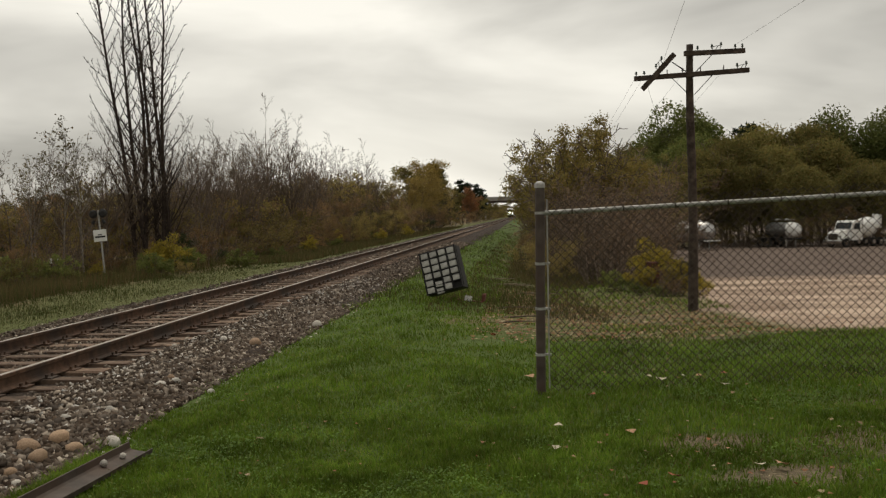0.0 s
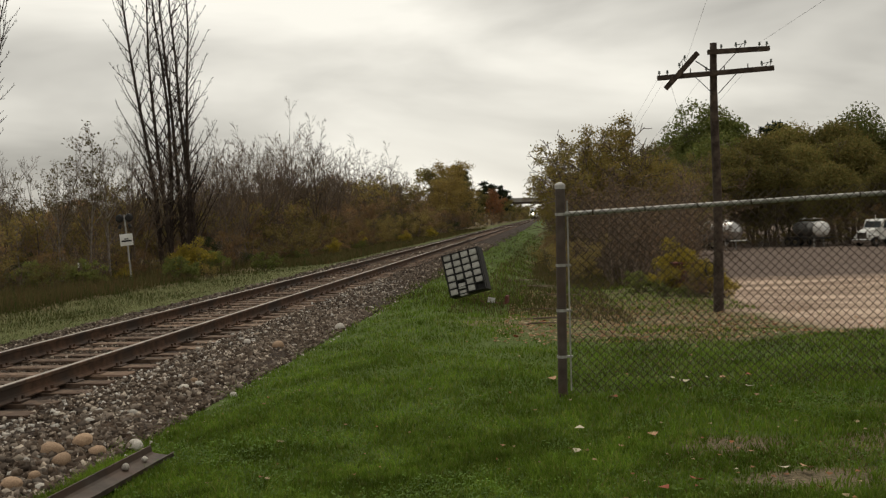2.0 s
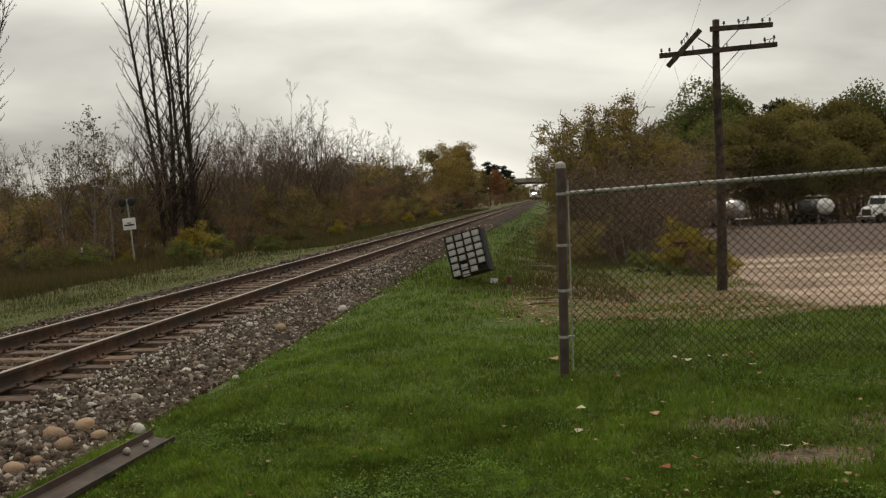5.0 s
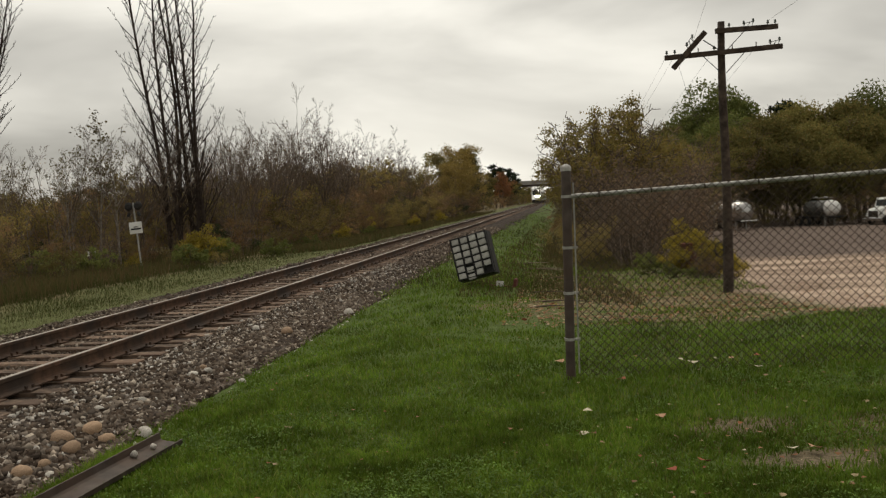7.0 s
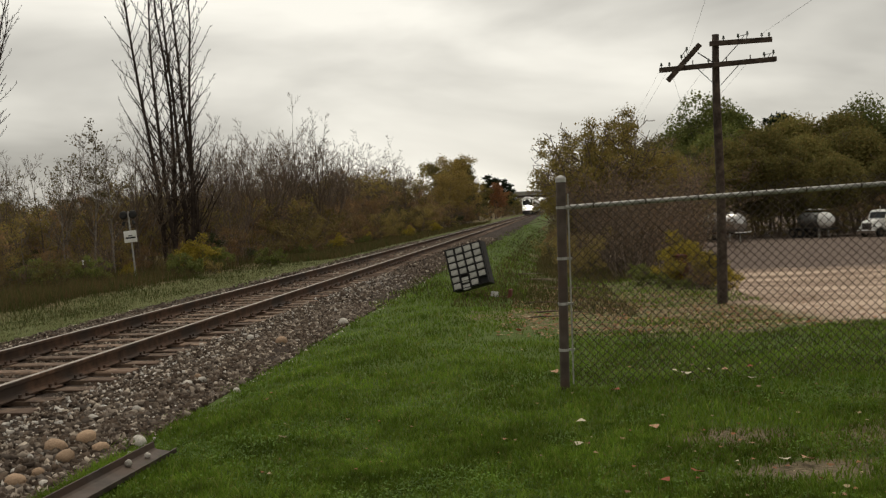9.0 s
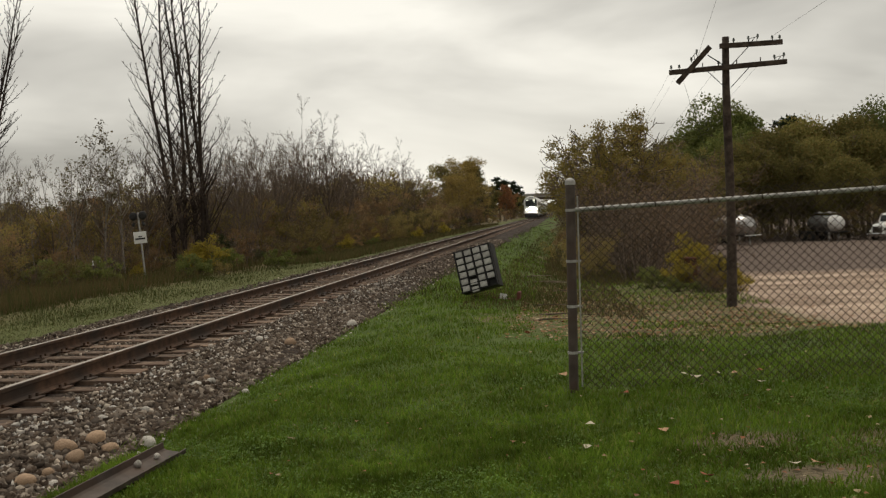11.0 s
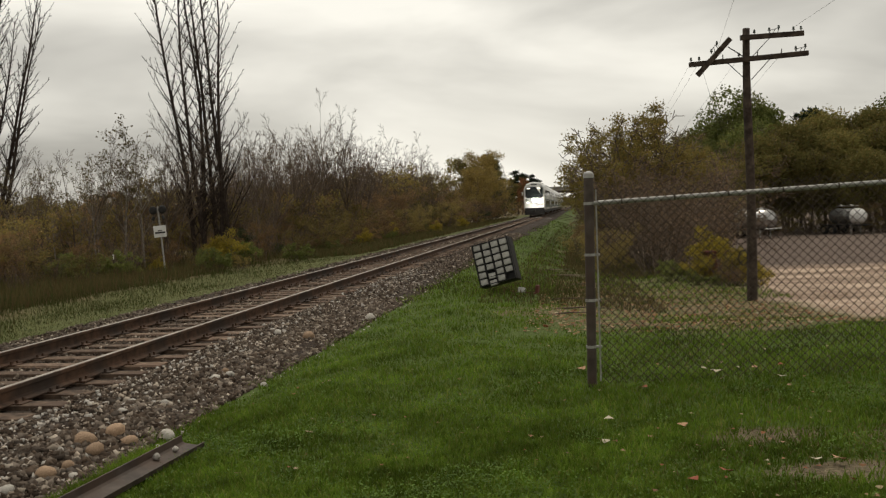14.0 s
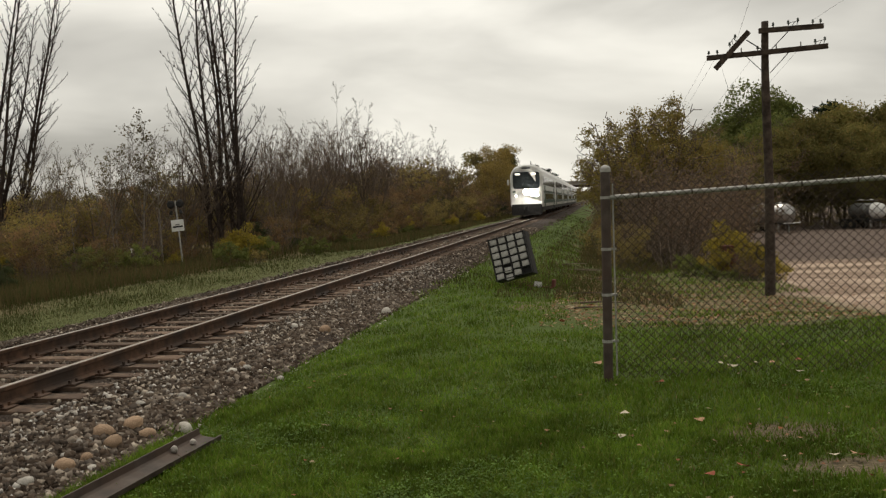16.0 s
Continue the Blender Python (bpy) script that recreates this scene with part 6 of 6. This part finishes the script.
scatter_grass("lawn_grass", "short green mown lawn grass around the standpoint", 26000, lambda rng, c: (lambda x, y: np.stack([x, y, ground_z(x, y)], 1))(rng.uniform(-3.3, 6, c), rng.uniform(-6, 4.4, c)), lambda rng, p: rng.uniform(0.02, 0.06, len(p)), lambda rng, p: rng.uniform(0.005, 0.010, len(p)), 24, M_GRASS, 0.9)  # behind and beside
scatter_stones("ballast_stones", "angular grey ballast stones beside the standpoint", 6000, ballast_place(-8.0, 4.2, 1.0), lambda rng, p: rng.uniform(0.02, 0.045, len(p)), 5, M_STONES)


def scatter_clover(count, seed):
    """Small broad leaves lying among the grass."""
    rng = np.random.default_rng(seed)
    p = lawn_place(4.3, 16)(rng, count)
    p = p[rng.random(len(p)) < 0.15 + 0.85 * smooth01(-0.2, 0.6, clumps(p[:, 0] * 0.9 - 2, p[:, 1] * 0.8))]
    n = len(p)
    a, t = rng.uniform(0, 2 * np.pi, n), rng.normal(0, 0.5, n)
    s = rng.uniform(0.0045, 0.0095, n) * (0.8 + p[:, 1] / 20)
    u = np.stack([np.cos(a), np.sin(a), np.sin(t) * 0.6], 1) * s[:, None]
    w = np.stack([-np.sin(a), np.cos(a), np.cos(t) * 0.3], 1) * s[:, None] * 0.8
    p = p + np.stack([np.zeros(n), np.zeros(n), rng.uniform(0.02, 0.055, n)], 1)
    v = np.stack([p - u, p - 0.3 * u + w, p + u, p - 0.3 * u - w], 1).reshape(-1, 3)
    return tagged(raw("clover", v, np.arange(n * 4).reshape(-1, 4), M_CLOVER), "low green clover and weed leaves in the lawn", "clover", kind="stuff")


scatter_clover(110000, 17)


def band_place(x0, x1, y0, y1, keepout=None):
    def place(rng, count):
        y = 1 / (1 / y0 - rng.random(count) * (1 / y0 - 1 / y1))
        x = rng.uniform(x0, x1, count)
        return np.stack([x, y, ground_z(x, y) - 0.01], 1)
    return place


scatter_grass("verge_grass", "rough green grass along the far side of the ballast", 46000, band_place(-15.5, -8.95, 12, 110), lambda rng, p: rng.uniform(0.05, 0.16, len(p)) * (1 + 0.5 * clumps(p[:, 0], p[:, 1] * 0.7)) * np.interp(-p[:, 0], [9, 10, 13, 15], [0.3, 0.6, 1.2, 1.6]), lambda rng, p: 0.0045 * (0.8 + p[:, 1] / 16), 12, M_VERGE, 0.7)
scatter_grass("dry_weeds", "tall dry brown weeds under the brush", 22000, band_place(-21, -13.0, 18, 120), lambda rng, p: rng.uniform(0.15, 0.55, len(p)), lambda rng, p: 0.008 * (0.8 + p[:, 1] / 16), 13, M_DRYGRASS, 0.5)
scatter_grass("dry_weeds", "dry brown weeds and brambles below the thicket", 11000, band_place(-0.6, 6.5, 31, 60), lambda rng, p: rng.uniform(0.15, 0.5, len(p)) * np.where(p[:, 0] > 5.0, 0.12, 1.0) * np.interp(p[:, 1], [24, 33, 38], [0.22, 0.3, 1.0]), lambda rng, p: 0.008 * (0.8 + p[:, 1] / 16), 14, M_DRYGRASS, 0.6)
scatter_grass("verge_grass", "dry yellowed grass on the railway bank", 12000, band_place(-1.9, 1.6, 17, 120), lambda rng, p: rng.uniform(0.03, 0.16, len(p)), lambda rng, p: 0.007 * (0.8 + p[:, 1] / 16), 18, M_DRYGRASS, 0.7)
scatter_grass("dry_weeds", "dry tan grass strip along the far ballast edge", 9000, band_place(-13.0, -9.6, 40, 150), lambda rng, p: rng.uniform(0.15, 0.4, len(p)), lambda rng, p: 0.008 * (0.8 + p[:, 1] / 16), 19, M_DRYGRASS, 0.6)
scatter_grass("verge_grass", "rough olive and brown grass mixed into the railway bank", 9500, band_place(-3.7, 0.4, 18, 120), lambda rng, p: rng.uniform(0.03, 0.13, len(p)) * (1 + 0.8 * clumps(p[:, 0] + 2, p[:, 1] * 0.6)), lambda rng, p: 0.006 * (0.8 + p[:, 1] / 16), 25, M_VERGE, 0.7)
scatter_grass("green_weeds", "rough green weeds below the yellow shrub", 6500, band_place(0.4, 4.9, 22.5, 36), lambda rng, p: rng.uniform(0.03, 0.12, len(p)) * (1 + 0.6 * clumps(p[:, 0], p[:, 1])), lambda rng, p: 0.007 * (0.8 + p[:, 1] / 16), 26, M_GRASS, 0.8)
scatter_grass("bank_grass", "bright green rough grass on the railway bank", 8000, band_place(-3.7, -0.6, 18, 120), lambda rng, p: rng.uniform(0.03, 0.12, len(p)) * (1 + 0.8 * clumps(p[:, 0], p[:, 1] * 0.6)), lambda rng, p: 0.006 * (0.8 + p[:, 1] / 16), 15, M_GRASS, 0.7)


def scatter_leaves(name, label, count, place, size, seed, material):
    """Fallen leaves: curled lobed cards lying on the grass."""
    rng = np.random.default_rng(seed)
    p = place(rng, count)
    n = len(p)
    k = 8
    a = np.linspace(0, 2 * np.pi, k, endpoint=False)
    rad = np.array([1.0, 0.78, 0.92, 0.7, 0.9, 0.72, 0.95, 0.8])
    ring = np.stack([np.cos(a) * rad, np.sin(a) * rad * 0.8, 0.14 * np.cos(2 * a)], 1)
    base = np.vstack([[0, 0, 0.0], ring])
    s = size(rng, p)
    t = rng.uniform(0, 2 * np.pi, n)
    tilt = rng.normal(0, 0.25, n)
    v = base[None] * s[:, None, None]
    x, y, z = v[..., 0], v[..., 1], v[..., 2]
    y2, z2 = y * np.cos(tilt)[:, None] - z * np.sin(tilt)[:, None], y * np.sin(tilt)[:, None] + z * np.cos(tilt)[:, None]
    x3, y3 = x * np.cos(t)[:, None] - y2 * np.sin(t)[:, None], x * np.sin(t)[:, None] + y2 * np.cos(t)[:, None]
    v = np.stack([x3, y3, z2], -1) + p[:, None]
    f = np.array([[0, 1 + i, 1 + (i + 1) % k] for i in range(k)])
    f = (f[None] + (np.arange(n) * (k + 1))[:, None, None]).reshape(-1, 3)
    return tagged(raw(name, v.reshape(-1, 3), f, material), label, "fallen leaf" if count < 3 else "fallen leaves", "" if count > 3 else "large fallen leaves", "stuff" if count > 3 else "")


M_LEAF = island("fallen_leaf", [(0.30, 0.19, 0.09), (0.22, 0.07, 0.03), (0.40, 0.33, 0.19), (0.16, 0.10, 0.055), (0.28, 0.11, 0.045), (0.45, 0.40, 0.27)], 0.8, 0.2, 0.2)


def leaf_place(rng, count):
    y = 1 / (1 / 4.6 - rng.random(count) * (1 / 4.6 - 1 / 17))
    x = rng.uniform(-0.40, 0.62, count) * y
    keep = (x > -3.2) & (rng.random(count) < np.where(x > 0.3, 1.0, 0.45))
    x, y = x[keep], y[keep]
    return np.stack([x, y, ground_z(x, y) + rng.uniform(0.025, 0.055, len(x))], 1)


scatter_leaves("fallen_leaves", "small fallen autumn leaves scattered over the lawn", 420, leaf_place, lambda rng, p: rng.uniform(0.010, 0.026, len(p)), 31, M_LEAF)


def litter_place(rng, count):
    y = rng.uniform(12.5, 26, count)
    x = rng.uniform(-0.8, 6.5, count)
    keep = (x < 4.0) | (rng.random(count) < 0.12)
    x, y = x[keep], y[keep]
    return np.stack([x, y, ground_z(x, y) + 0.015], 1)


scatter_leaves("leaf_litter", "brown leaf litter between the fence and the yard", 6500, litter_place, lambda rng, p: rng.uniform(0.02, 0.05, len(p)), 32, M_LEAF)

M_LEAF_PALE = surface("pale_leaf", (0.42, 0.36, 0.25), (0.55, 0.49, 0.37), 30, 0.8, 0.2)
M_LEAF_TAN = surface("tan_leaf", (0.36, 0.20, 0.11), (0.45, 0.27, 0.16), 30, 0.8, 0.2)
M_LEAF_RED = surface("red_brown_leaf", (0.20, 0.05, 0.025), (0.30, 0.085, 0.04), 30, 0.8, 0.2)
for i, (x, y, s, kind) in enumerate([(1.09, 8.75, 0.045, 0), (1.17, 8.57, 0.06, 0), (1.39, 8.67, 0.04, 0), (0.49, 7.93, 0.055, 2), (-0.03, 9.03, 0.07, 1), (0.66, 6.51, 0.045, 1), (0.13, 6.14, 0.035, 0), (0.17, 6.83, 0.05, 0), (0.78, 5.37, 0.05, 2), (1.43, 5.55, 0.05, 1), (1.53, 8.63, 0.06, 1), (1.63, 8.04, 0.045, 0), (0.58, 5.24, 0.045, 2), (1.30, 5.55, 0.04, 0), (1.75, 8.7, 0.05, 2)]):
    word = ("pale", "tan", "red-brown")[kind]
    scatter_leaves("fallen_leaf", word + " curled fallen leaf lying on the lawn", 1, lambda rng, c, x=x, y=y: np.array([[x, y, gz(x, y) + 0.05]]), lambda rng, p, s=s: np.array([s]), 40 + i, (M_LEAF_PALE, M_LEAF_TAN, M_LEAF_RED)[kind])


# ---- movement ----
def motions():
    for i, car in enumerate(train):
        rows = []
        for k in range(17):
            rows.append((float(k), pose(TRACK_X, HEAD_AT_END + SPEED * (16 - k) + i * 26.1, 0)))
        walk(car, rows)


motions()
